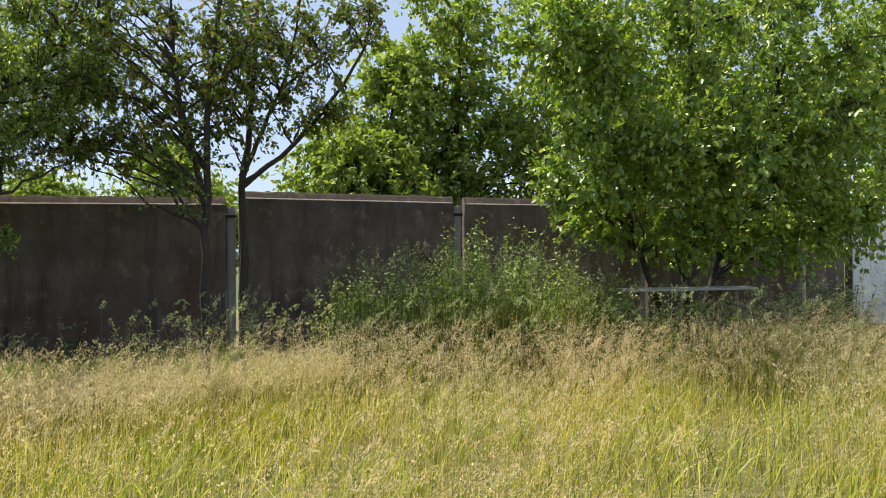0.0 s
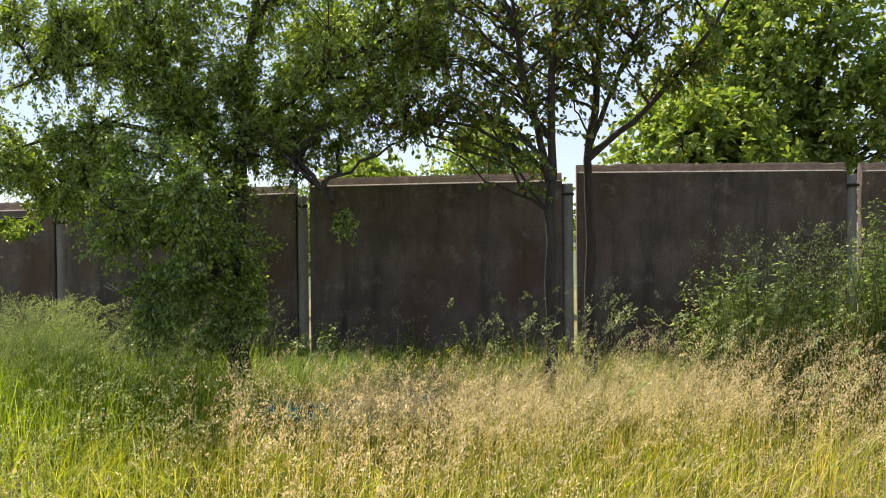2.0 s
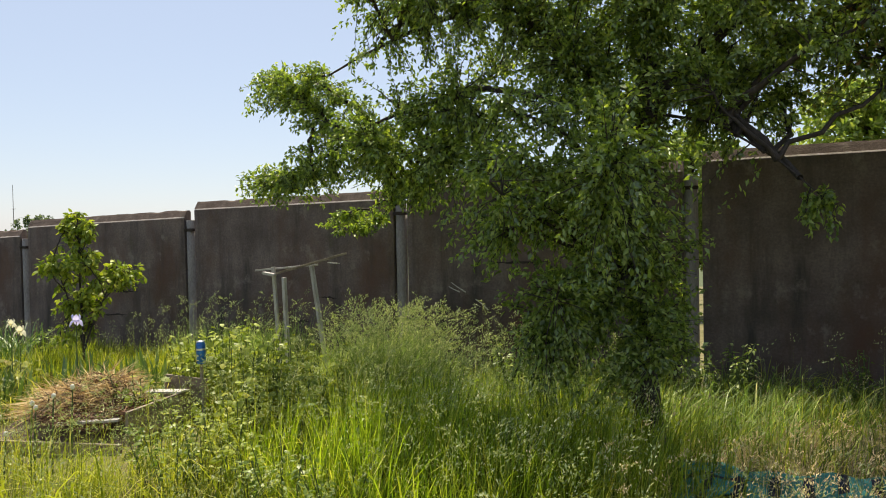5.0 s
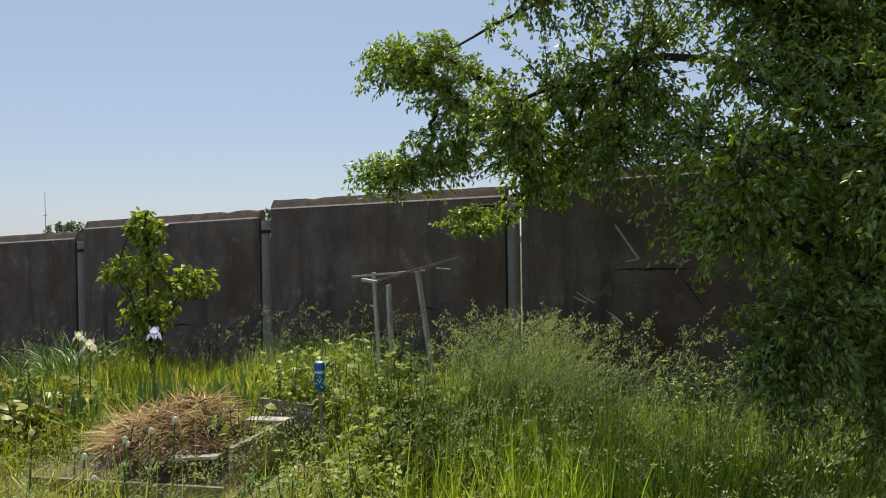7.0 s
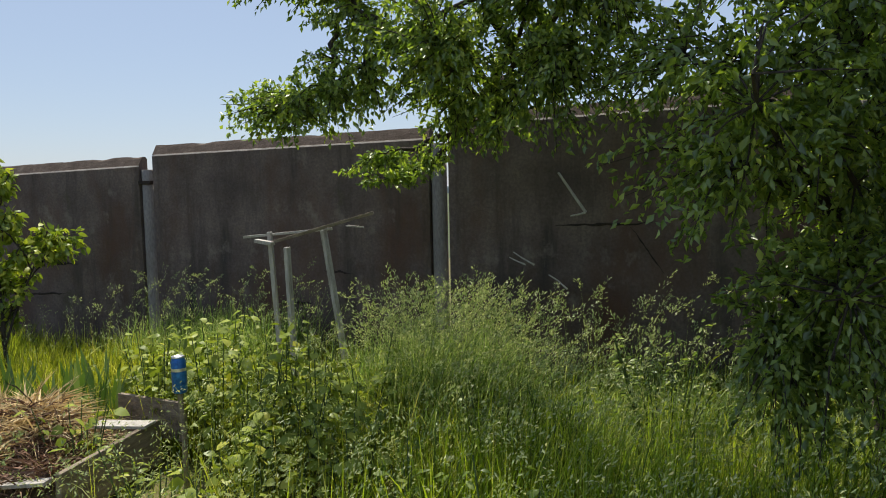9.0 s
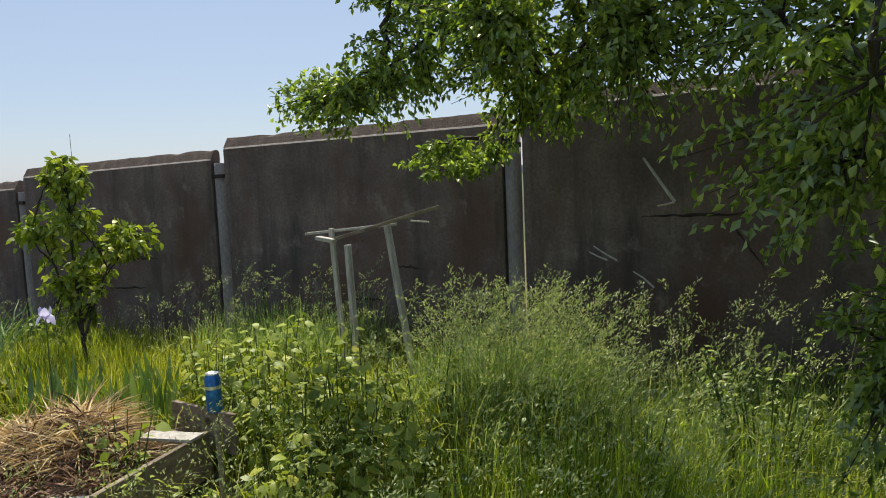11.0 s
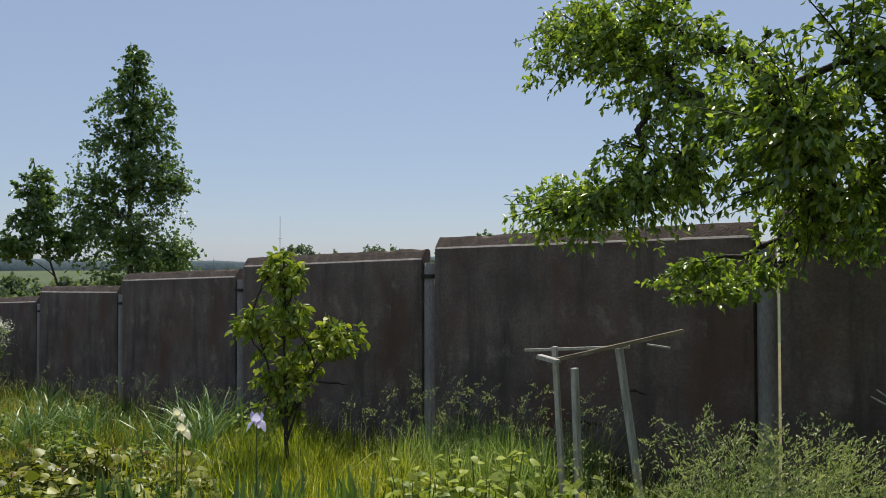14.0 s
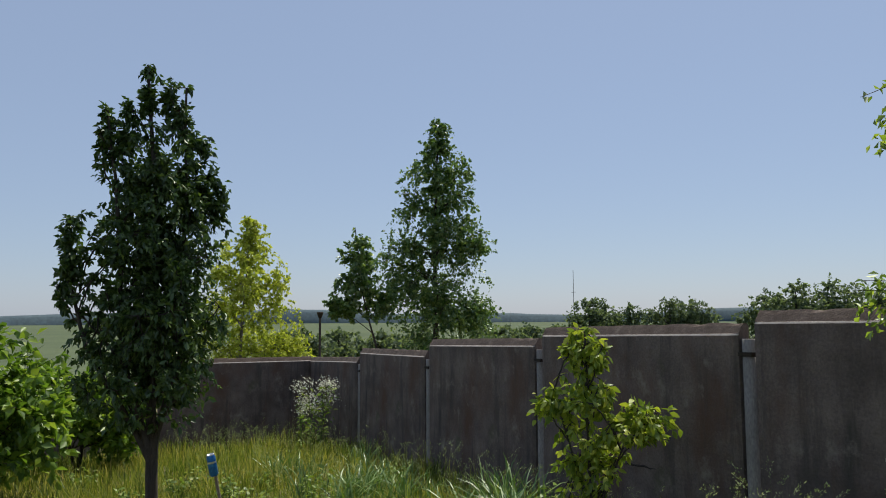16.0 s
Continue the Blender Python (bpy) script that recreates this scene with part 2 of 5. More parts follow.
G_STRAW = leaf_material("dead_straw", [(0.0, (0.20, 0.12, 0.07)), (0.4, (0.44, 0.31, 0.18)), (0.75, (0.62, 0.48, 0.29)), (1.0, (0.76, 0.63, 0.42))], (1.0, 0.9, 0.7), 0.2, 0.04, 0.6)
G_GOLD = leaf_material("golden_straw", [(0.0, (0.40, 0.28, 0.13)), (0.5, (0.62, 0.47, 0.24)), (1.0, (0.78, 0.63, 0.37))], (1.0, 0.9, 0.7), 0.25, 0.03, 0.6)
G_ROOT = leaf_material("dead_root", [(0.0, (0.05, 0.03, 0.02)), (0.6, (0.16, 0.09, 0.06)), (1.0, (0.34, 0.20, 0.14))], (1.0, 0.9, 0.8), 0.1, 0.03, 0.6)
P_LILAC = leaf_material("lilac_petal", [(0.0, (0.45, 0.42, 0.72)), (1.0, (0.72, 0.70, 0.90))], (1, 1, 1.05), 0.4, 0.03)
P_CREAM = leaf_material("cream_petal", [(0.0, (0.72, 0.68, 0.45)), (1.0, (0.86, 0.83, 0.66))], (1, 1, 0.85), 0.4, 0.03)
P_WHITE = leaf_material("white_floret", [(0.0, (0.50, 0.52, 0.42)), (1.0, (0.74, 0.74, 0.66))], (1, 1, 0.9), 0.35, 0.02)


# ---- building blocks ----
rng = np.random.default_rng(7)


def unit(a):
    return a / np.maximum(np.linalg.norm(a, axis=-1, keepdims=True), 1e-9)


def mesh_of(name, verts, faces, material, smooth=False):
    """A mesh from arrays of points and of faces that all have the same number of corners."""
    me = bpy.data.meshes.new(name)
    verts = np.asarray(verts, dtype=np.float32)
    faces = np.asarray(faces, dtype=np.int32)
    k = faces.shape[1]
    me.vertices.add(len(verts))
    me.vertices.foreach_set("co", verts.ravel())
    me.loops.add(faces.size)
    me.loops.foreach_set("vertex_index", faces.ravel())
    me.polygons.add(len(faces))
    me.polygons.foreach_set("loop_start", np.arange(0, faces.size, k, dtype=np.int32))
    me.update(calc_edges=True)
    me.materials.append(material)
    if smooth:
        me.shade_smooth()
    return me


def part(name, bm, material, parent, label="", kind=""):
    """Links a bmesh, or a finished mesh, as one object under a thing or a part."""
    if isinstance(bm, bmesh.types.BMesh):
        me = bpy.data.meshes.new(name)
        bm.to_mesh(me)
        bm.free()
        me.materials.append(material)
    else:
        me = bm
    ob = new(name, me)
    if parent:
        ob.parent = parent
    return tagged(ob, label, kind=kind)


def thing(name, place, label, category, group="", kind=""):
    ob = new(name)
    ob.location = place
    ob.empty_display_size = 0.1
    return tagged(ob, label, category, group, kind)


def box_bm(size, centre=(0, 0, 0), bevel=0.0, turn=None, wobble=0.0):
    bm = bmesh.new()
    bmesh.ops.create_cube(bm, size=1.0)
    bmesh.ops.scale(bm, vec=size, verts=bm.verts)
    if bevel:
        bmesh.ops.bevel(bm, geom=bm.edges[:], offset=bevel, segments=2, affect="EDGES", profile=0.6)
    if wobble:
        for v in bm.verts:
            v.co += Vector(noise.noise_vector(v.co * 7.0 + Vector(centre))) * wobble
    if turn is not None:
        bmesh.ops.transform(bm, matrix=turn, verts=bm.verts)
    bmesh.ops.translate(bm, vec=centre, verts=bm.verts)
    return bm


def tube_arrays(lines, sides):
    """Tapered tubes along lines: each line is (points, radii). Returns points and four-cornered faces."""
    vs, fs, base = [], [], 0
    ang = np.arange(sides) * 2 * np.pi / sides
    ca, sa = np.cos(ang), np.sin(ang)
    for pts, rad in lines:
        pts = np.asarray(pts, float)
        rad = np.asarray(rad, float)
        tan = unit(np.gradient(pts, axis=0))
        ref = np.array((1.0, 0, 0)) if abs(tan[:, 0].mean()) < 0.7 else np.array((0, 1.0, 0))
        a = unit(np.cross(tan, ref))
        b = np.cross(tan, a)
        ring = pts[:, None] + rad[:, None, None] * (a[:, None] * ca[None, :, None] + b[:, None] * sa[None, :, None])
        n = len(pts)
        vs.append(ring.reshape(-1, 3))
        idx = base + np.arange(n * sides).reshape(n, sides)
        nxt = np.roll(idx, -1, axis=1)
        fs.append(np.stack([idx[:-1], nxt[:-1], nxt[1:], idx[1:]], -1).reshape(-1, 4))
        base += n * sides
    return np.concatenate(vs), np.concatenate(fs)


def bez(p0, p1, p2, u):
    u = u[..., None]
    return p0 * (1 - u) ** 2 + p1 * 2 * u * (1 - u) + p2 * u * u


def leaf_arrays(pos, way, length, width, r, curl=0.15, round_leaf=True, flat=0.55):
    """Leaves that start at pos and point along way; six-cornered with a curl, or folded along the rib."""
    n = len(pos)
    way = unit(way)
    up = unit(np.array((0, 0, flat)) + r.normal(0, 0.5, (n, 3)))
    side = unit(np.cross(way, up))
    nor = np.cross(side, way)
    ln = length * r.uniform(0.65, 1.2, (n, 1))
    wd = width / length * ln * r.uniform(0.85, 1.15, (n, 1)) / 2
    if round_leaf:
        v = np.stack([pos,
                      pos + way * ln * 0.32 + side * wd + nor * ln * 0.06,
                      pos + way * ln * 0.68 + side * wd * 0.82 - nor * ln * curl * 0.3,
                      pos + way * ln - nor * ln * curl,
                      pos + way * ln * 0.68 - side * wd * 0.82 - nor * ln * curl * 0.3,
                      pos + way * ln * 0.32 - side * wd + nor * ln * 0.06], 1)
        t = np.array(((0, 1, 5), (1, 2, 4), (1, 4, 5), (2, 3, 4)))
        k = 6
    else:
        v = np.stack([pos, pos + way * ln * 0.5 + side * wd + nor * ln * 0.1, pos + way * ln - nor * ln * curl,
                      pos + way * ln * 0.5 - side * wd + nor * ln * 0.1], 1)
        t = np.array(((0, 1, 2), (0, 2, 3)))
        k = 4
    f = (np.arange(n) * k)[:, None, None] + t[None]
    return v.reshape(-1, 3), f.reshape(-1, 3)


def in_blobs(blobs, n, r, power):
    """Random points in a set of ellipsoids (centre, radii, weight), drawn towards their outer parts."""
    w = np.array([b[2] for b in blobs], float)
    pick = r.choice(len(blobs), n, p=w / w.sum())
    c = np.array([b[0] for b in blobs], float)[pick]
    s = np.array([b[1] for b in blobs], float)[pick]
    d = unit(r.normal(0, 1, (n, 3)))
    return c + d * s * r.uniform(0, 1, (n, 1)) ** power


def make_tree(name, label, category, trunks, blobs, seed, shift=(0, 0, 0), limbs=24, twigs=900, per=14, leaf=(0.06, 0.035), leaf_mat=None, bark=None,
              droop=0.25, round_leaf=True, power=0.45, twig_len=0.5, limb_r=0.03, rise=0.35, group="", twig_sides=3, twig_step=1):
    """A tree: tapered trunks, limbs that reach into the crown's lobes, twigs off the limbs, and single leaves along the twigs."""
    r = np.random.default_rng(seed)
    shift = np.array(shift, float)
    trunks = [(np.array(pts, float) + shift, r0, r1) for pts, r0, r1 in trunks]
    blobs = [(np.array(c, float) + shift, size, w) for c, size, w in blobs]
    origin = np.array(trunks[0][0][0], float)
    root = thing(name, origin, label, category, group)
    trunk_lines, samples = [], []
    for pts, r0, r1 in trunks:
        pts = np.array(pts, float) - origin
        u = np.linspace(0, 1, 14)
        src = np.linspace(0, 1, len(pts))
        line = np.stack([np.interp(u, src, pts[:, i]) for i in range(3)], 1)
        line[1:-1] += r.normal(0, r0 * 0.18, (12, 3))
        rad = r0 + (r1 - r0) * u ** 0.8
        rad[0] *= 1.35
        rad *= r.uniform(0.93, 1.07, 14)
        trunk_lines.append((line, rad))
        samples.append(line[4:])
    S = np.concatenate(samples)
    v, f = tube_arrays(trunk_lines, 9)
    part("trunk", mesh_of("trunk", v, f, bark, True), None, root)
    shifted = [(np.array(c) - origin, s, w) for c, s, w in blobs]
    tips = in_blobs(shifted, limbs, r, 0.6)
    limb_lines, L = [], []
    for tip in tips:
        d = np.linalg.norm(S[:, :2] - tip[:2], axis=1)
        cost = np.abs(S[:, 2] - (tip[2] - rise * d - 0.25)) + 0.35 * d + r.uniform(0, 0.25, len(S))
        p0 = S[cost.argmin()]
        gap = np.linalg.norm(tip - p0)
        p1 = p0 * 0.5 + tip * 0.5 + np.array((0, 0, 0.12 * gap)) + r.normal(0, 0.10 * gap, 3)
        line = bez(p0, p1, tip, np.linspace(0, 1, 9))
        line[1:-1] += r.normal(0, 0.018 * gap, (7, 3))
        limb_lines.append((line, np.linspace(limb_r * r.uniform(0.7, 1.2), 0.006, 9)))
        L.append(line[2:])
    if limbs > 15:
        for line in limb_lines:
            v, f = tube_arrays([line], 6)
            part("branch", mesh_of("branch", v, f, bark, True), None, root)
    else:
        v, f = tube_arrays(limb_lines, 6)
        part("branch_work", mesh_of("branch_work", v, f, bark, True), None, root, kind="stuff")
    L = np.concatenate(L + [s[len(s) // 2:] for s in samples])
    ends = in_blobs(shifted, twigs, r, power)
    starts = np.empty_like(ends)
    for i in range(0, twigs, 400):
        dist = np.linalg.norm(ends[i:i + 400, None] - L[None], axis=2) + r.uniform(0, 0.15, (min(400, twigs - i), len(L)))
        starts[i:i + 400] = L[dist.argmin(1)]
    gap = np.linalg.norm(ends - starts, axis=1, keepdims=True)
    far = gap > twig_len * 2.2
    mids = (starts + ends) / 2 + r.normal(0, 0.12, ends.shape) * gap + np.array((0, 0, 0.12)) * gap
    ends[:, 2] -= (droop * 0.35 * gap)[:, 0]
    us = np.linspace(0, 1, 3)
    tw = bez(starts[:, None], mids[:, None], ends[:, None], np.broadcast_to(us, (twigs, 3)))
    v, f = tube_arrays([(tw[i], (0.0055, 0.0035, 0.0015)) for i in range(0, twigs, twig_step)], twig_sides)
    part("twig_work", mesh_of("twig_work", v, f, bark), None, root, kind="stuff")
    lo = np.where(far, 0.55, 0.2)
    u = lo + (1.02 - lo) * r.uniform(0, 1, (twigs, per)) ** 0.8
    pos = bez(starts[:, None], mids[:, None], ends[:, None], u)
    way = unit(ends - starts)[:, None] * 0.5 + r.normal(0, 0.6, (twigs, per, 3)) + np.array((0, 0, -droop))
    pos = (pos + r.normal(0, 0.012, pos.shape)).reshape(-1, 3)
    v, f = leaf_arrays(pos, way.reshape(-1, 3), leaf[0], leaf[1], r, 0.18, round_leaf)
    part("crown", mesh_of("crown", v, f, leaf_mat), None, root, kind="stuff")
    return root


# ---- the lie of the land ----
GX = (-400.0, -60.0, -40.0, -30.0, -21.0, -18.0, -15.0, -12.0, -9.0, -4.0, 0.0, 12.0, 60.0, 400.0)
GZ = (-7.0, -3.6, -2.6, -1.8, -0.85, -0.58, -0.34, -0.14, -0.02, 0.0, 0.06, 0.16, 0.3, 0.0)


def ground_z(x, y):
    x, y = np.asarray(x, float), np.asarray(y, float)
    z = np.interp(x, GX, GZ)
    z = z - np.clip(y - 11, 0, 200) * 0.05 * np.clip(1 - (x + 5) / 40, 0.3, 1)
    z = z + 0.035 * np.sin(x * 1.3 + 0.6) * np.cos(y * 1.1) + 0.02 * np.sin(x * 3.1 + y * 2.3)
    far = np.clip((np.hypot(x, y - 5) - 40) / 260, 0, 1)
    return z * (1 - far) + far * -7.0


def gz(x, y):
    return float(ground_z(x, y))


def ground_sheet():
    a = np.concatenate([-np.geomspace(4000, 32, 26), np.linspace(-31, 16, 142), np.geomspace(17, 4000, 24)])
    b = np.concatenate([-np.geomspace(4000, 9, 24), np.linspace(-8, 20, 85), np.geomspace(21, 4000, 26)])
    X, Y = np.meshgrid(a, b)
    v = np.stack([X, Y, ground_z(X, Y)], -1).reshape(-1, 3)
    nx, ny = len(a), len(b)
    i = np.arange(nx * ny).reshape(ny, nx)
    f = np.stack([i[:-1, :-1], i[:-1, 1:], i[1:, 1:], i[1:, :-1]], -1).reshape(-1, 4)
    me = mesh_of("ground", v, f, M_GROUND, True)
    me.materials.append(M_FIELD)
    c = v[f].mean(1)
    out = (np.hypot(c[:, 0] + 5, c[:, 1] - 5) > 60).astype(np.int32)
    me.polygons.foreach_set("material_index", out)
    tagged(new("ground", me), "sloping meadow ground of dry soil under tall grass", "ground", kind="structure")


ground_sheet()


def ridge(name, dist, z0, z1, label, az0, az1, seed):
    """A wooded rise on the horizon: a solid bank with an uneven tree-top line."""
    r = np.random.default_rng(seed)
    n = 260
    az = np.radians(np.linspace(az0, az1, n))
    top = z1 + 5 * np.sin(az * 9 + 1) + 3 * np.sin(az * 23) + r.normal(0, 1.1, n)
    ring = []
    for d, z in ((dist, np.full(n, z0)), (dist + 10, z0 + (top - z0) * 0.75), (dist + 40, top), (dist + 240, np.full(n, z0))):
        ring.append(np.stack([np.sin(az) * d, np.cos(az) * d, z], -1))
    v = np.stack(ring, 1).reshape(-1, 3)
    i = np.arange(n * 4).reshape(n, 4)
    f = np.stack([i[:-1, :-1], i[:-1, 1:], i[1:, 1:], i[1:, :-1]], -1).reshape(-1, 4)
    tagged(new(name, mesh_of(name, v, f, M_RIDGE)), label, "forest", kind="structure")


ridge("backdrop", 1500, -9, 13, "distant wooded ridge along the horizon, tinted blue-green for haze", -180, 180, 4)


# ---- concrete fence ----
def slab(length, z0, za, zb, seed, thick=0.135):
    """A cast slab along x from 0 to length: sloped, crumbled top above a small ledge; front face at y = 0."""
    r = np.random.default_rng(seed)
    n = max(4, int(length / 0.06))
    xs = np.linspace(0, length, n + 1)
    top = za + (zb - za) * xs / length
    rough = np.convolve(r.normal(0, 0.0035, n + 9), np.ones(3) / 3, "same")[4:n + 5]
    chip = np.convolve(np.where(r.uniform(0, 1, n + 1) > 0.96, -0.013, 0.0), (0.5, 1, 0.5), "same")
    rows = [np.stack([xs, np.full(n + 1, 0.0), np.full(n + 1, z0)], -1),
            np.stack([xs, np.full(n + 1, 0.0), top - 0.103], -1),
            np.stack([xs, np.full(n + 1, 0.010), top - 0.090], -1),
            np.stack([xs, np.full(n + 1, 0.021), top - 0.088], -1),
            np.stack([xs, 0.06 + rough * 0.4, top - 0.025 + rough * 0.5], -1),
            np.stack([xs, 0.078 + rough * 0.6, top + rough + chip], -1),
            np.stack([xs, np.full(n + 1, thick - 0.02), top + rough * 0.8 + chip * 0.5 - 0.004], -1),
            np.stack([xs, np.full(n + 1, thick), top - 0.03], -1),
            np.stack([xs, np.full(n + 1, thick), np.full(n + 1, z0)], -1)]
    k = len(rows)
    v = np.stack(rows, 1).reshape(-1, 3)
    bm = bmesh.new()
    bv = [bm.verts.new(p) for p in v.tolist()]
    for i in range(n):
        for j in range(k - 1):
            fc = bm.faces.new((bv[i * k + j], bv[(i + 1) * k + j], bv[(i + 1) * k + j + 1], bv[i * k + j + 1]))
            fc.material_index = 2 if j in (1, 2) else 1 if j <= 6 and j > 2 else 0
    bm.faces.new([bv[j] for j in range(k)])
    bm.faces.new([bv[n * k + j] for j in reversed(range(k))])
    # worn upright edges
    for i, s in ((0, 1), (n, -1)):
        for j in (0, 1, 2):
            bv[i * k + j].co.y += 0.018
    me = bpy.data.meshes.new("panel")
    bm.to_mesh(me)
    bm.free()
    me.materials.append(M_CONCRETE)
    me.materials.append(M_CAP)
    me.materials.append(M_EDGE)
    return me


def pipe_mesh(length, radius=0.061):
    """A hollow-topped round pipe."""
    n = 18
    a = np.arange(n) * 2 * np.pi / n
    rings = [(radius, 0.0), (radius, length), (radius * 0.82, length), (radius * 0.82, length - 0.25), (0.001, length - 0.25)]
    v = np.concatenate([np.stack([np.cos(a) * q, np.sin(a) * q, np.full(n, z)], -1) for q, z in rings])
    i = np.arange(len(rings) * n).reshape(len(rings), n)
    j = np.roll(i, -1, 1)
    f = np.stack([i[:-1], j[:-1], j[1:], i[1:]], -1).reshape(-1, 4)
    return mesh_of("post", v, f, M_PIPE, False)


WALL_Y = 10.0
PANELS = [(-21.3, -18.2, 1.07, 1.20), (-18.04, -15.17, 1.371, 1.43), (-14.99, -12.1, 1.60, 1.68), (-11.95, -9.1, 1.80, 1.866), (-8.96, -6.16, 1.957, 1.99),
          (-6.05, -3.26, 2.08, 2.14), (-3.09, -0.18, 2.215, 2.235), (-0.01, 2.93, 2.322, 2.296), (3.09, 5.9, 2.286, 2.28), (6.06, 8.87, 2.27, 2.26), (9.03, 9.8, 2.25, 2.25)]
PANELS = [(a, PANELS[i + 1][0] - 0.165 if i + 1 < len(PANELS) else b, c, d) for i, (a, b, c, d) in enumerate(PANELS)]
wall_north = thing("wall_north", (-6, WALL_Y, 0), "long stepped fence of dark weathered concrete panels", "fence", kind="structure")
for k, (x0, x1, za, zb) in enumerate(PANELS):
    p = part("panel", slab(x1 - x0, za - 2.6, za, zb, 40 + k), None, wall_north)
    p.location = (x0 + 6, 0, 0)
for k, (x0, x1, za, zb) in enumerate(PANELS[1:]):
    low = min(za, PANELS[k][3])
    po = part("post", pipe_mesh(2.4), None, wall_north, "grey cement pipe post")
    px = x0 - 0.100
    po.location = (px + 6, 0.075, low - 0.13 - 2.4)
    bm = bmesh.new()
    bmesh.ops.create_cone(bm, cap_ends=False, segments=18, radius1=0.064, radius2=0.064, depth=0.035)
    bmesh.ops.translate(bm, vec=(0, 0, 2.28), verts=bm.verts)
    bmesh.ops.solidify(bm, geom=bm.faces[:], thickness=0.004)
    arm = bmesh.ops.create_cube(bm, size=1.0)["verts"]
    bmesh.ops.scale(bm, vec=(0.135, 0.008, 0.03), verts=arm)
    bmesh.ops.translate(bm, vec=(0, -0.063, 2.28), verts=arm)
    part("strap", bm, M_STRAP, po, "dark iron strap")
    if k in (3, 4):
        rod = box_bm((0.018, 0.02, 0.34), (0.082, 0.03, 1.9), 0.004)
        part("rod", rod, M_RUST, po, "rusty red steel rod")

wall_west = thing("wall_west", (-21.3, 9.75, 0), "low dark concrete panel fence at the garden's end", "fence", kind="structure")
for k, (y0, y1, za) in enumerate(((10.05, 6.85, 1.09), (6.72, 3.9, 0.72), (3.77, 0.9, 0.62))):
    p = part("panel", slab(y0 - y1, za - 2.4, za, za - 0.01, 70 + k), None, wall_west)
    p.matrix_basis = pose(0, y1 - 9.75, 0, 0, 0, 90)


# ---- white sheet gate ----
def sheet_gate():
    g = thing("metal_gate", (9.97, 10.05, gz(9.9, 10)), "white painted sheet metal gate beside the fence", "gate")
    zb = gz(9.9, 10)
    for row, (z0, z1) in enumerate(((0.12, 1.42), (1.44, 2.06))):
        for c in range(8):
            bm = box_bm((0.365, 0.025, z1 - z0), (0.22 + c * 0.375, 0.0 if c % 2 else 0.006, (z0 + z1) / 2), 0.006)
            part("sheet", bm, M_GATE, g)
    part("rail", box_bm((3.1, 0.05, 0.06), (1.5, 0.05, 1.43), 0.005), M_STRAP, g, "dark steel rail")
    part("rail", box_bm((3.1, 0.05, 0.06), (1.5, 0.05, 2.03), 0.005), M_STRAP, g, "dark steel rail")
    part("post", box_bm((0.08, 0.08, 2.4), (-0.03, 0.02, 1.0), 0.008), M_STRAP, g, "dark steel gate post")
    part("post", box_bm((0.08, 0.08, 2.4), (3.1, 0.02, 1.0), 0.008), M_STRAP, g, "dark steel gate post")


sheet_gate()


# ---- trees inside the fence ----
def g3(x, y, dz=-0.05):
    return (x, y, gz(x, y) + dz)


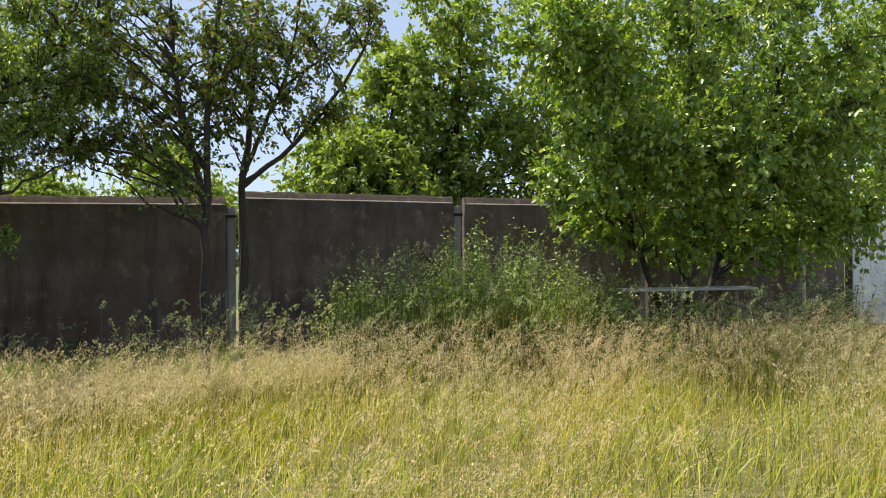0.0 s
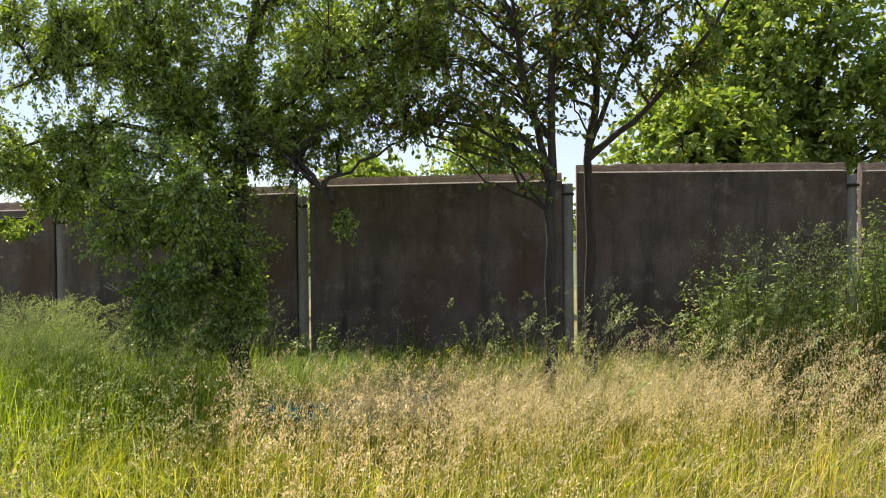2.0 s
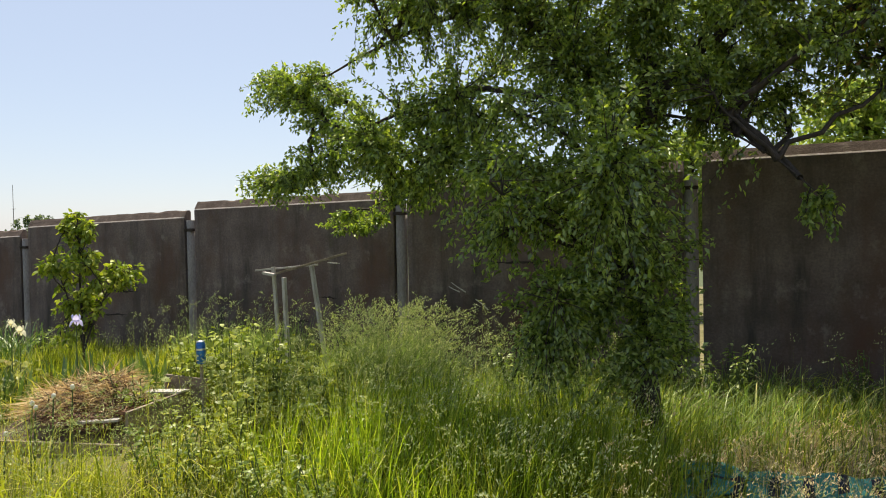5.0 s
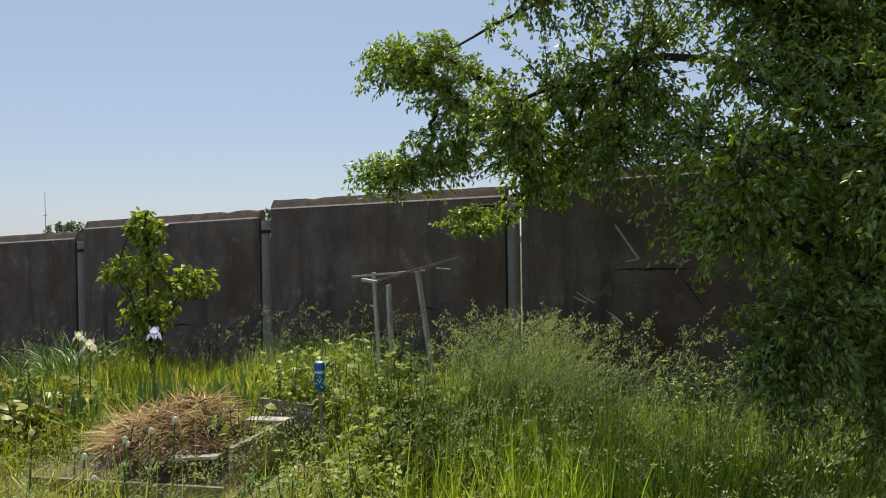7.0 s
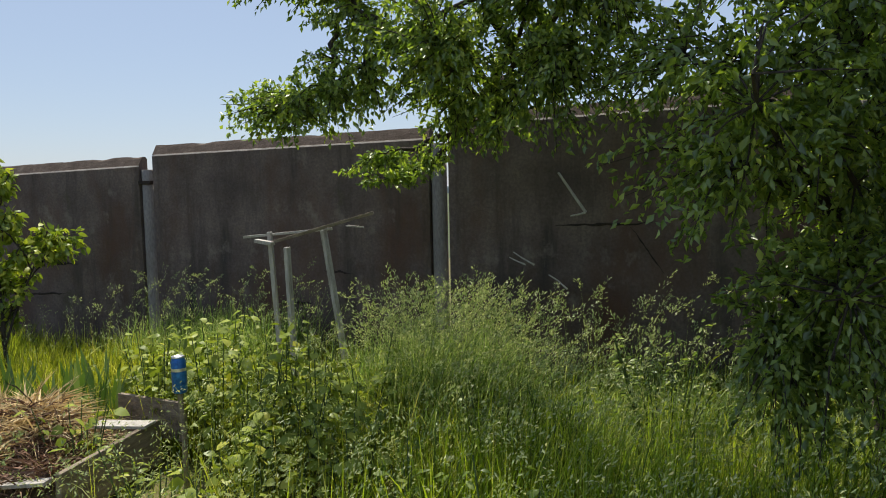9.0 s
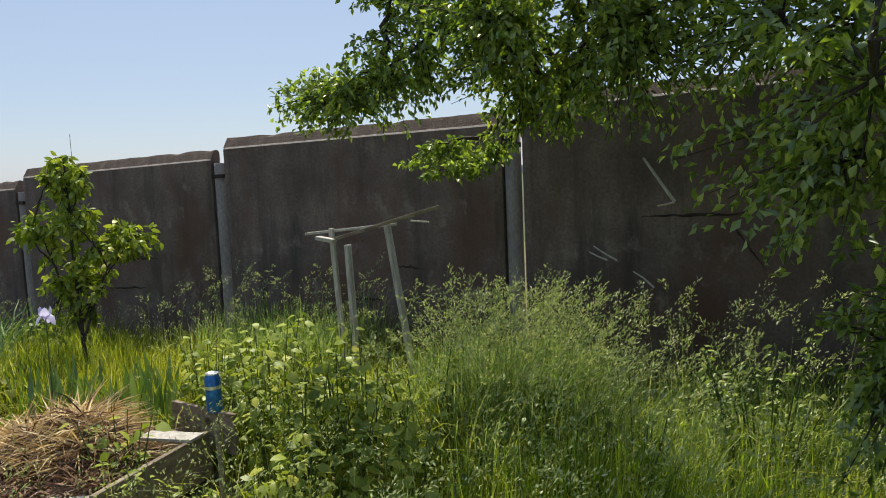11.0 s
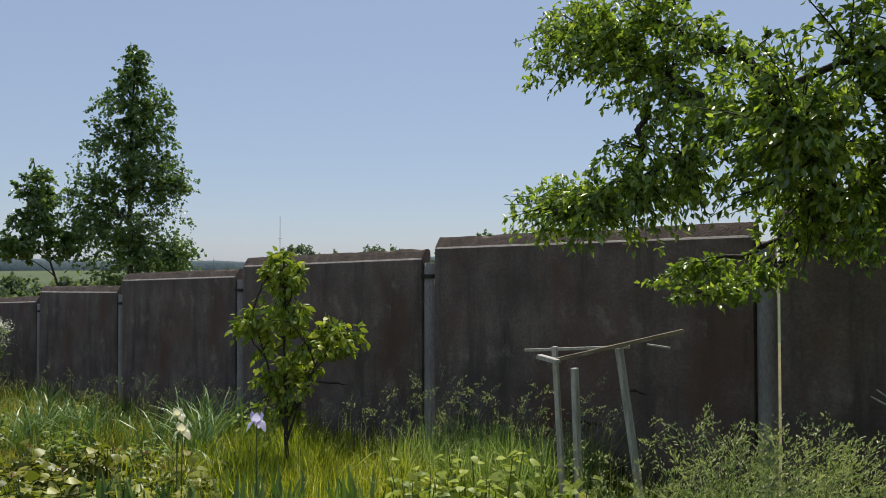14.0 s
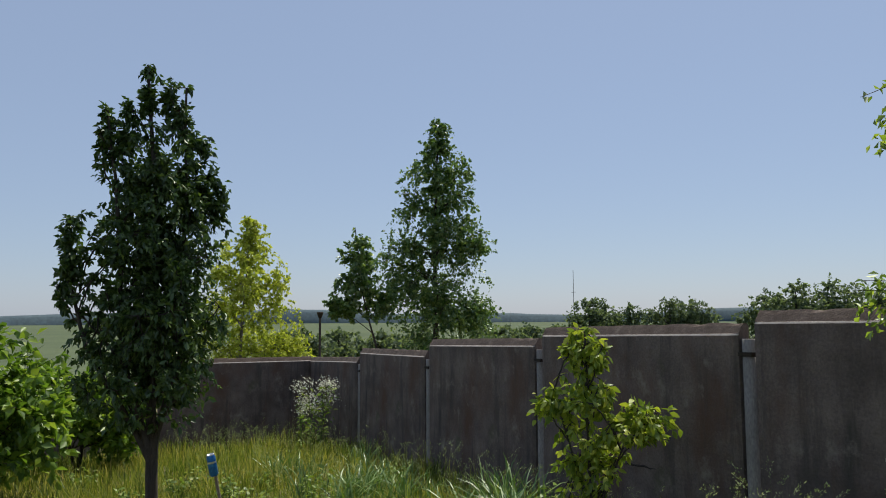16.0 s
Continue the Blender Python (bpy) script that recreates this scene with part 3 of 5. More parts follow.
make_tree("plum_tree", "large spreading plum tree with dense dark green leaves", "tree",
          [([g3(-3.25, 8.1), (-3.3, 8.1, 1.0), (-3.25, 8.1, 2.0), (-3.15, 8.15, 3.0), (-3.05, 8.2, 4.4)], 0.115, 0.03),
           ([(-3.26, 8.1, 1.7), (-3.65, 8.15, 2.4), (-4.05, 8.2, 3.2), (-4.3, 8.3, 4.1)], 0.065, 0.02),
           ([(-4.0, 8.2, 3.0), (-4.6, 8.25, 3.2), (-5.2, 8.3, 3.1), (-5.9, 8.3, 2.85)], 0.030, 0.008),
           ([(-3.65, 8.15, 2.4), (-4.5, 8.25, 2.62), (-5.4, 8.3, 2.45), (-6.3, 8.3, 2.0)], 0.030, 0.009),
           ([(-4.5, 8.25, 2.6), (-5.0, 8.6, 2.3), (-5.5, 8.9, 1.85)], 0.016, 0.006),
           ([(-3.2, 8.1, 2.3), (-2.8, 8.0, 2.2), (-2.45, 7.9, 1.95), (-2.2, 7.82, 1.7)], 0.012, 0.004),
           ([(-3.2, 8.12, 2.4), (-2.7, 8.3, 2.9), (-2.1, 8.4, 3.3), (-1.6, 8.5, 3.9)], 0.04, 0.012)],
          [((-3.6, 8.2, 4.1), (1.7, 1.3, 1.4), 5.4), ((-4.7, 8.25, 3.3), (1.0, 0.9, 0.9), 3.2), ((-6.25, 8.3, 2.02), (0.6, 0.35, 0.22), 1.1), ((-5.5, 8.3, 2.3), (0.7, 0.6, 0.42), 2.2),
           ((-6.2, 8.3, 2.78), (0.52, 0.45, 0.28), 1.1), ((-5.05, 8.35, 3.65), (0.6, 0.7, 0.6), 1.8), ((-5.95, 8.8, 1.66), (0.38, 0.25, 0.13), 0.35), ((-5.35, 8.7, 1.95), (0.42, 0.35, 0.28), 0.7), ((-3.5, 7.9, 2.6), (0.75, 0.5, 0.5), 2.2), ((-4.7, 8.2, 2.2), (0.75, 0.6, 0.5), 2.2),
           ((-3.75, 7.4, 1.8), (0.7, 0.55, 0.75), 2.4), ((-3.2, 6.95, 1.8), (0.5, 0.45, 0.65), 0.8), ((-2.4, 8.3, 2.85), (1.1, 0.9, 0.65), 3.6), ((-2.2, 8.4, 3.9), (1.1, 1.1, 1.0), 2.8),
           ((-3.4, 8.0, 1.5), (0.65, 0.5, 0.6), 1.8), ((-3.0, 8.3, 2.5), (0.9, 0.7, 0.6), 3.2), ((-2.6, 9.1, 3.4), (1.3, 1.0, 0.9), 2.4), ((-3.25, 7.7, 0.95), (0.5, 0.45, 0.55), 1.3), ((-3.6, 7.4, 0.9), (0.42, 0.36, 0.5), 1.3), ((-2.5, 9.8, 3.6), (1.2, 0.8, 0.8), 2.0),
           ((-3.7, 7.95, 3.2), (0.8, 0.6, 0.7), 2.6), ((-1.5, 8.6, 3.5), (0.8, 0.8, 0.6), 0.9), ((-2.2, 7.84, 1.62), (0.12, 0.12, 0.17), 0.10), ((-1.3, 8.5, 3.0), (0.6, 0.6, 0.4), 0.4)],
          11, limbs=110, twigs=9000, per=20, leaf=(0.043, 0.021), round_leaf=False, power=0.5, leaf_mat=L_FRUIT, bark=M_BARK, twig_step=2, droop=0.4, twig_len=0.45, limb_r=0.022)
make_tree("cherry_tree", "slender young cherry tree with sparse reddish green leaves", "tree",
          [([g3(-0.45, 7.72), (-0.46, 7.7, 1.2), (-0.44, 7.72, 2.2), (-0.42, 7.75, 3.2), (-0.25, 7.7, 4.4)], 0.062, 0.02),
           ([(-0.45, 7.71, 2.0), (-0.62, 7.75, 2.7), (-0.75, 7.8, 3.4), (-0.8, 7.8, 4.2)], 0.038, 0.012)],
          [((-0.8, 7.8, 3.5), (1.1, 0.9, 0.9), 2.2), ((-0.9, 7.8, 2.6), (0.7, 0.5, 0.35), 1.1), ((-0.1, 7.7, 2.9), (0.6, 0.6, 0.5), 0.9), ((-1.5, 7.9, 2.9), (0.9, 0.7, 0.55), 1.6), ((-0.1, 7.7, 4.0), (0.9, 0.8, 0.7), 1.4), ((-0.75, 7.6, 2.1), (0.45, 0.4, 0.3), 0.3),
           ((-1.3, 8.0, 4.2), (1.0, 0.9, 0.7), 1.8), ((-1.8, 8.2, 2.6), (0.8, 0.6, 0.4), 1.0), ((-1.6, 8.0, 3.4), (0.8, 0.8, 0.6), 1.3)],
          12, limbs=44, shift=(0.04, 0.5, 0.0), twigs=1050, per=13, leaf=(0.050, 0.030), leaf_mat=L_THIN, bark=M_BARK, droop=0.4, twig_len=0.5, limb_r=0.018, group="cherry trees")
make_tree("cherry_tree", "forked young cherry tree with a long bare limb beside the fence", "tree",
          [([g3(0.08, 9.2), (0.10, 9.2, 1.2), (0.09, 9.2, 2.25), (0.17, 9.15, 2.8), (0.22, 9.1, 3.6), (0.3, 9.0, 4.5)], 0.062, 0.018),
           ([(0.09, 9.2, 2.2), (0.55, 9.1, 2.55), (1.0, 9.0, 3.05), (1.45, 8.9, 3.75), (1.6, 8.9, 4.3)], 0.036, 0.010),
           ([(0.09, 9.2, 2.3), (0.35, 9.1, 2.9), (0.6, 9.0, 3.5), (0.75, 9.0, 4.4)], 0.032, 0.010)],
          [((0.35, 9.0, 3.8), (0.9, 0.8, 0.7), 2.0), ((0.9, 9.0, 3.1), (0.6, 0.5, 0.35), 0.7), ((-0.3, 9.1, 3.3), (0.7, 0.6, 0.6), 1.2), ((1.2, 8.9, 4.1), (0.6, 0.6, 0.5), 0.8)],
          13, limbs=30, shift=(-0.11, -0.45, 0.06), twigs=820, per=13, leaf=(0.050, 0.030), leaf_mat=L_THIN, bark=M_BARK, droop=0.4, twig_len=0.5, limb_r=0.016, group="cherry trees")
make_tree("hazel_tree", "broad hazel tree with large bright green leaves", "tree",
          [([g3(5.6, 8.5), (5.65, 8.45, 0.9), (5.6, 8.3, 1.9), (5.5, 8.1, 3.0), (5.4, 8.0, 4.6)], 0.085, 0.02),
           ([g3(5.75, 8.6), (6.1, 8.5, 1.2), (6.5, 8.2, 2.4), (6.9, 8.0, 4.0)], 0.06, 0.02),
           ([g3(5.5, 8.55), (5.0, 8.4, 1.3), (4.4, 8.1, 2.4), (4.0, 7.9, 3.8)], 0.055, 0.018)],
          [((5.0, 7.7, 4.0), (1.9, 1.5, 1.4), 3.4), ((4.0, 7.5, 2.7), (1.1, 0.9, 0.8), 2.0), ((5.5, 7.5, 2.6), (1.5, 1.1, 0.9), 3.0), ((7.0, 7.7, 3.0), (1.5, 1.2, 1.2), 3.2),
           ((7.2, 8.0, 4.6), (1.6, 1.4, 1.2), 2.2), ((3.5, 7.4, 3.9), (1.0, 0.9, 0.9), 1.4), ((3.4, 7.4, 2.15), (0.6, 0.5, 0.35), 0.4),
           ((5.4, 8.2, 1.75), (1.2, 0.7, 0.55), 1.6), ((6.9, 8.3, 1.75), (1.3, 0.8, 0.65), 2.0), ((8.3, 8.6, 2.0), (1.0, 0.8, 0.9), 1.8), ((4.4, 8.5, 1.9), (0.7, 0.6, 0.4), 0.7)],
          14, limbs=60, power=0.55, twigs=3700, per=13, leaf=(0.09, 0.06), leaf_mat=L_HAZEL, bark=M_BARK, round_leaf=False, twig_step=2, droop=0.35, twig_len=0.5, limb_r=0.024)

# ---- trees beyond the fence ----
for k, (x, y, h, w, seed) in enumerate(((4.6, 15.0, 7.4, 2.1, 21), (7.6, 14.6, 8.5, 2.8, 22), (11.5, 15.5, 8.5, 2.8, 23), (2.2, 14.0, 4.0, 1.8, 24), (15.5, 14.5, 8.0, 2.8, 25), (3.3, 15.6, 6.2, 1.7, 28), (-1.2, 19.0, 4.6, 2.0, 26), (-4.5, 21.0, 4.3, 2.2, 27))):
    b = gz(x, y)
    make_tree("acacia_tree", "tall leafy green tree standing behind the fence", "tree",
              [([g3(x, y), (x + 0.1, y, b + h * 0.3), (x, y, b + h * 0.6), (x + 0.15, y, b + h * 0.92)], 0.11, 0.03)],
              [((x, y, b + h * 0.66), (w, w * 0.8, h * 0.26), 3.0), ((x - w * 0.45, y - 0.5, b + h * 0.45), (w * 0.7, w * 0.6, h * 0.2), 1.6),
               ((x + w * 0.5, y - 0.4, b + h * 0.5), (w * 0.7, w * 0.6, h * 0.22), 1.6), ((x, y, b + h * 0.88), (w * 0.6, w * 0.6, h * 0.14), 1.0), ((x, y - 0.3, b + h * 0.33), (w * 0.8, w * 0.6, h * 0.12), 1.0)],
              seed, limbs=26, twigs=1350, per=12, twig_step=3, leaf=(0.14, 0.085), leaf_mat=L_WOOD, bark=M_BARK, round_leaf=False, twig_len=0.6, limb_r=0.03, group="trees behind the fence")
b = gz(-31.9, 17.7)
make_tree("poplar_tree", "tall dark poplar beyond the fence with fluttering leaves", "tree",
          [([g3(-31.9, 17.7), (-31.9, 17.7, b + 4), (-31.8, 17.7, b + 8), (-31.6, 17.7, 9.4)], 0.16, 0.03)],
          [((-31.9, 17.7, 2.6), (2.6, 2.5, 1.9), 3.0), ((-31.8, 17.7, 5.2), (2.1, 2.2, 1.7), 2.6), ((-31.6, 17.7, 7.2), (1.6, 1.8, 1.6), 2.4), ((-31.5, 17.7, 8.7), (0.8, 0.9, 0.8), 0.6), ((-30.8, 18.6, 4.8), (1.3, 1.2, 1.0), 0.9),
           ((-30.6, 18.6, 2.0), (1.6, 1.3, 1.0), 0.9), ((-31.5, 17.8, 9.3), (0.5, 0.5, 0.7), 0.3), ((-32.8, 16.6, 3.6), (1.2, 1.2, 1.6), 1.0), ((-32.3, 17.2, 0.2), (1.7, 1.5, 1.0), 1.0)],
          31, limbs=44, shift=(0.0, 0.35, 0.0), twig_step=4, twigs=2600, per=12, leaf=(0.13, 0.10), power=0.6, leaf_mat=L_POPLAR, bark=M_BARK, round_leaf=False, twig_len=0.6, limb_r=0.035)
make_tree("poplar_sapling", "thin leaning poplar sapling beyond the fence", "tree",
          [([g3(-30.2, 14.1), (-30.4, 13.9, 0.6), (-30.6, 13.4, 2.6), (-30.7, 13.1, 5.2)], 0.06, 0.015)],
          [((-30.6, 13.2, 3.6), (0.8, 0.8, 1.5), 2.0), ((-30.6, 12.6, 2.4), (0.8, 0.7, 0.7), 1.0), ((-30.4, 14.0, 2.6), (0.9, 0.8, 0.9), 1.0), ((-30.3, 14.0, -0.2), (1.4, 1.4, 0.9), 1.2)],
          32, limbs=18, shift=(0.0, 1.2, 0.0), twig_step=3, twigs=600, per=11, leaf=(0.15, 0.12), leaf_mat=L_POPLAR, bark=M_BARK, round_leaf=False, twig_len=0.5, limb_r=0.02)
b = gz(-29, 9.4)
make_tree("birch_tree", "golden green young birch beyond the low fence", "tree",
          [([g3(-29.2, 9.0), (-29.2, 9.0, 1.2), (-29.1, 9.1, 3.4), (-29.1, 9.2, 5.4)], 0.08, 0.015)],
          [((-29.2, 9.0, 1.6), (1.9, 2.3, 1.9), 3.0), ((-29.1, 9.1, 3.6), (1.2, 1.5, 1.4), 1.8), ((-29.1, 9.3, 4.9), (0.5, 0.6, 0.8), 0.5), ((-29.0, 10.4, 0.9), (1.0, 1.0, 1.2), 1.0)],
          33, limbs=26, shift=(0.0, 1.0, -0.4), twig_step=4, twigs=1400, per=12, leaf=(0.12, 0.09), leaf_mat=L_GOLD, bark=M_BARK_PALE, round_leaf=False, twig_len=0.5, limb_r=0.022)
b = gz(-12.4, 5.83)
make_tree("pear_tree", "narrow columnar pear tree with dark glossy leaves", "tree",
          [([g3(-12.44, 5.97), (-12.44, 5.96, 0.5), (-12.42, 5.95, 1.6), (-12.42, 5.95, 3.0), (-12.46, 5.83, 4.4)], 0.075, 0.012),
           ([(-12.43, 5.95, 0.65), (-12.4, 5.68, 1.5), (-12.4, 5.6, 3.0), (-12.45, 5.48, 3.9)], 0.04, 0.010),
           ([(-12.43, 5.95, 0.7), (-12.38, 6.2, 1.6), (-12.4, 6.2, 3.0), (-12.42, 6.19, 4.2)], 0.04, 0.010),
           ([(-12.43, 5.95, 0.6), (-12.4, 5.4, 1.6), (-12.44, 5.22, 2.2), (-12.46, 5.2, 2.85)], 0.03, 0.008)],
          [((-12.42, 5.92, 1.7), (0.72, 0.74, 0.85), 3.4), ((-12.42, 5.95, 2.6), (0.62, 0.66, 0.8), 2.8), ((-12.42, 5.98, 3.3), (0.44, 0.46, 0.5), 1.3), ((-12.46, 5.83, 4.1), (0.07, 0.07, 0.36), 0.15),
           ((-12.45, 6.02, 4.05), (0.07, 0.07, 0.38), 0.15), ((-12.42, 6.19, 3.9), (0.08, 0.08, 0.38), 0.16), ((-12.39, 6.41, 3.5), (0.09, 0.09, 0.36), 0.16), ((-12.38, 6.55, 3.05), (0.09, 0.09, 0.4), 0.16), ((-12.46, 5.48, 3.6), (0.10, 0.10, 0.4), 0.2),
           ((-12.46, 5.20, 2.45), (0.13, 0.13, 0.5), 0.35), ((-12.44, 5.65, 3.7), (0.08, 0.08, 0.4), 0.16)],
          34, limbs=70, power=0.6, twigs=1900, per=14, leaf=(0.072, 0.036), leaf_mat=L_PEAR, bark=M_BARK, round_leaf=False, twig_step=2, droop=0.55, twig_len=0.3, limb_r=0.007, rise=0.8)
b = gz(-9.8, 9.0)
make_tree("sapling", "young fruit tree sapling with yellow-green leaves", "tree",
          [([g3(-9.55, 8.88), (-9.56, 8.88, 0.5), (-9.58, 8.88, 1.1), (-9.6, 8.88, 1.82)], 0.022, 0.007),
           ([(-9.55, 8.88, 0.3), (-9.47, 9.0, 0.7), (-9.36, 9.2, 1.2)], 0.012, 0.005), ([(-9.55, 8.88, 0.35), (-9.68, 8.78, 0.9), (-9.75, 8.68, 1.35)], 0.012, 0.005)],
          [((-9.6, 8.88, 1.66), (0.20, 0.20, 0.19), 1.0), ((-9.62, 8.85, 1.28), (0.30, 0.30, 0.18), 1.0), ((-9.75, 8.66, 1.22), (0.16, 0.16, 0.13), 0.4), ((-9.32, 9.22, 1.12), (0.25, 0.25, 0.19), 0.9),
           ((-9.6, 8.9, 0.86), (0.30, 0.30, 0.24), 1.0), ((-9.66, 8.8, 0.5), (0.24, 0.24, 0.14), 0.35)],
          35, limbs=18, twigs=330, per=10, leaf=(0.074, 0.033), leaf_mat=L_YOUNG, bark=M_BARK, droop=0.6, twig_len=0.25, limb_r=0.007)
for k, (x, y, h, w, seed) in enumerate(((-15.6, 4.2, 2.5, 1.2, 41), (-17.0, 2.6, 2.6, 1.4, 42), (-18.6, 5.4, 1.9, 1.1, 43), (-13.6, 2.6, 1.6, 0.8, 44))):
    b = gz(x, y)
    make_tree("garden_bush", "bright green leafy garden bush above the grass", "bush",
              [([g3(x, y), (x, y + 0.05, b + h * 0.4), (x + 0.05, y, b + h * 0.8)], 0.04, 0.012), ([g3(x + 0.1, y), (x + 0.3, y - 0.2, b + h * 0.4), (x + 0.5, y - 0.3, b + h * 0.75)], 0.03, 0.01)],
              [((x, y, b + h * 0.6), (w, w, h * 0.34), 3.0), ((x + 0.3, y + w * 0.5, b + h * 0.4), (w * 0.6, w * 0.5, h * 0.3), 1.2), ((x - 0.2, y - w * 0.5, b + h * 0.8), (w * 0.5, w * 0.5, h * 0.22), 1.0)],
              seed, limbs=18, twig_step=2, twigs=560, per=11, leaf=(0.14, 0.09), power=0.75, leaf_mat=L_BUSH, bark=M_BARK, round_leaf=False, twig_len=0.4, limb_r=0.014, group="garden bushes")
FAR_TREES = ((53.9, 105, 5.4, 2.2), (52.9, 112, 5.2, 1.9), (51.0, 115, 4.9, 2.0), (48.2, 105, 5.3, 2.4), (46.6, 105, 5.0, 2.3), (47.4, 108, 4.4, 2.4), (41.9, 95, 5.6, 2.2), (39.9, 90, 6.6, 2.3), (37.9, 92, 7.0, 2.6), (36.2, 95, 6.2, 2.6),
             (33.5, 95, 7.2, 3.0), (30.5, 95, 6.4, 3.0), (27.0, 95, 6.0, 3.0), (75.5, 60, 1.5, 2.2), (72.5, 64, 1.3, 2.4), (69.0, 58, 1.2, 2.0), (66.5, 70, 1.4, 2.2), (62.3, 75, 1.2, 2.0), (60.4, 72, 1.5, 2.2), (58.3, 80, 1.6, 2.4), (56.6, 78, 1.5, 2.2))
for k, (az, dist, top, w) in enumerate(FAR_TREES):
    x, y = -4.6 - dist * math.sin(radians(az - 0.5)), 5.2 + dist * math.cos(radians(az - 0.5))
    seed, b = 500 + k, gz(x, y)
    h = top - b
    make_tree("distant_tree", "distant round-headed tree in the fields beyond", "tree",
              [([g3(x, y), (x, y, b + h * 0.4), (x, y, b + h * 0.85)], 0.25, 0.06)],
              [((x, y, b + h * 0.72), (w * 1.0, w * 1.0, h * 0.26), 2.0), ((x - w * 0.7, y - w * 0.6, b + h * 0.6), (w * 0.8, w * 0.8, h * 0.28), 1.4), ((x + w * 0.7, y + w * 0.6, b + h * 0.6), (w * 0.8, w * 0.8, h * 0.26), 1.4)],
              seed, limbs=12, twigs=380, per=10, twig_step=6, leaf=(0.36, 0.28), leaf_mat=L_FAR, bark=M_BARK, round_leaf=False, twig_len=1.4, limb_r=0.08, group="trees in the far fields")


def mast(x, y, h):
    b = gz(x, y)
    m = thing("radio_mast", (x, y, b), "thin grey radio mast far beyond the fields", "mast", "far masts")
    v, f = tube_arrays([(((0, 0, 0), (0, 0, h * 0.5), (0, 0, h)), (0.07, 0.05, 0.035))], 6)
    part("pole", mesh_of("pole", v, f, M_PIPE), None, m)
    v, f = tube_arrays([(((-0.5, 0, h * 0.8), (0, 0, h * 0.8), (0.5, 0, h * 0.8)), (0.03, 0.03, 0.03))], 5)
    part("crossarm", mesh_of("crossarm", v, f, M_PIPE), None, m)


mast(-94.24, 69.13, 15.5)
mast(-176.5, 107.6, 11.5)


def bird_pole(x, y):
    b = gz(x, y)
    m = thing("lamp_pole", (x, y, b), "short dark pole with a round lamp head beyond the fence", "lamp pole")
    v, f = tube_arrays([(((0, 0, 0), (0, 0, 1.5), (0, 0, 3.45)), (0.05, 0.04, 0.035))], 8)
    part("pole", mesh_of("pole", v, f, M_BARK), None, m)
    bm = bmesh.new()
    bmesh.ops.create_cone(bm, cap_ends=True, segments=12, radius1=0.05, radius2=0.11, depth=0.18)
    bmesh.ops.translate(bm, vec=(0, 0, 3.5), verts=bm.verts)
    bmesh.ops.bevel(bm, geom=bm.edges[:], offset=0.02, segments=1, affect="EDGES")
    part("head", bm, M_STRAP, m)


bird_pole(-26.6, 11.8)


# ---- garden things ----
def stick(p0, p1, r0, r1, mat=M_WOOD, n=6, sides=7, bend=0.0, seed=0):
    r = np.random.default_rng(seed)
    p0, p1 = np.array(p0, float), np.array(p1, float)
    u = np.linspace(0, 1, n)[:, None]
    pts = p0 + (p1 - p0) * u + np.sin(u * np.pi) * np.array((0, 0, bend))
    pts[1:-1] += r.normal(0, r0 * 0.15, (n - 2, 3))
    v, f = tube_arrays([(pts, np.linspace(r0, r1, n))], sides)
    return mesh_of("stick", v, f, mat, False)


def slat(p0, p1, w, t):
    """A sawn slat from p0 to p1, w wide and t thick, with eased edges."""
    p0, p1 = Vector(p0), Vector(p1)
    d = p1 - p0
    q = d.to_track_quat("Z", "Y").to_matrix().to_4x4()
    bm = box_bm((w, t, d.length), (0, 0, 0), min(w, t) * 0.15)
    bmesh.ops.transform(bm, matrix=Matrix.Translation((p0 + p1) / 2) @ q, verts=bm.verts)
    return bm


def trellis():
    base = Vector((-6.9, 9.0, 0))
    g = thing("wooden_trellis", base, "rickety plant frame of grey weathered slats and sticks", "trellis")
    for a, b in (((-7.024, 9.0, 1.223), (-6.96, 9.02, -0.05)), ((-6.80, 8.87, 1.127), (-6.76, 8.87, -0.05)), ((-6.68, 9.16, 1.224), (-6.46, 9.12, -0.05))):
        part("leg", slat(Vector(a) - base, Vector(b) - base, 0.045, 0.03), M_WOOD, g)
    part("crossbar", slat(Vector((-7.24, 8.99, 1.185)) - base, Vector((-6.62, 9.18, 1.235)) - base, 0.018, 0.018), M_WOOD, g)
    part("crossbar", slat(Vector((-7.09, 8.93, 1.165)) - base, Vector((-6.95, 8.93, 1.145)) - base, 0.055, 0.025), M_WOOD, g)
    part("crossbar", slat(Vector((-7.02, 8.94, 1.14)) - base, Vector((-6.30, 9.2, 1.345)) - base, 0.04, 0.022), M_BOARD, g)
    part("twig", slat(Vector((-6.52, 9.2, 1.255)) - base, Vector((-6.38, 9.2, 1.245)) - base, 0.012, 0.010), M_WOOD, g)


trellis()


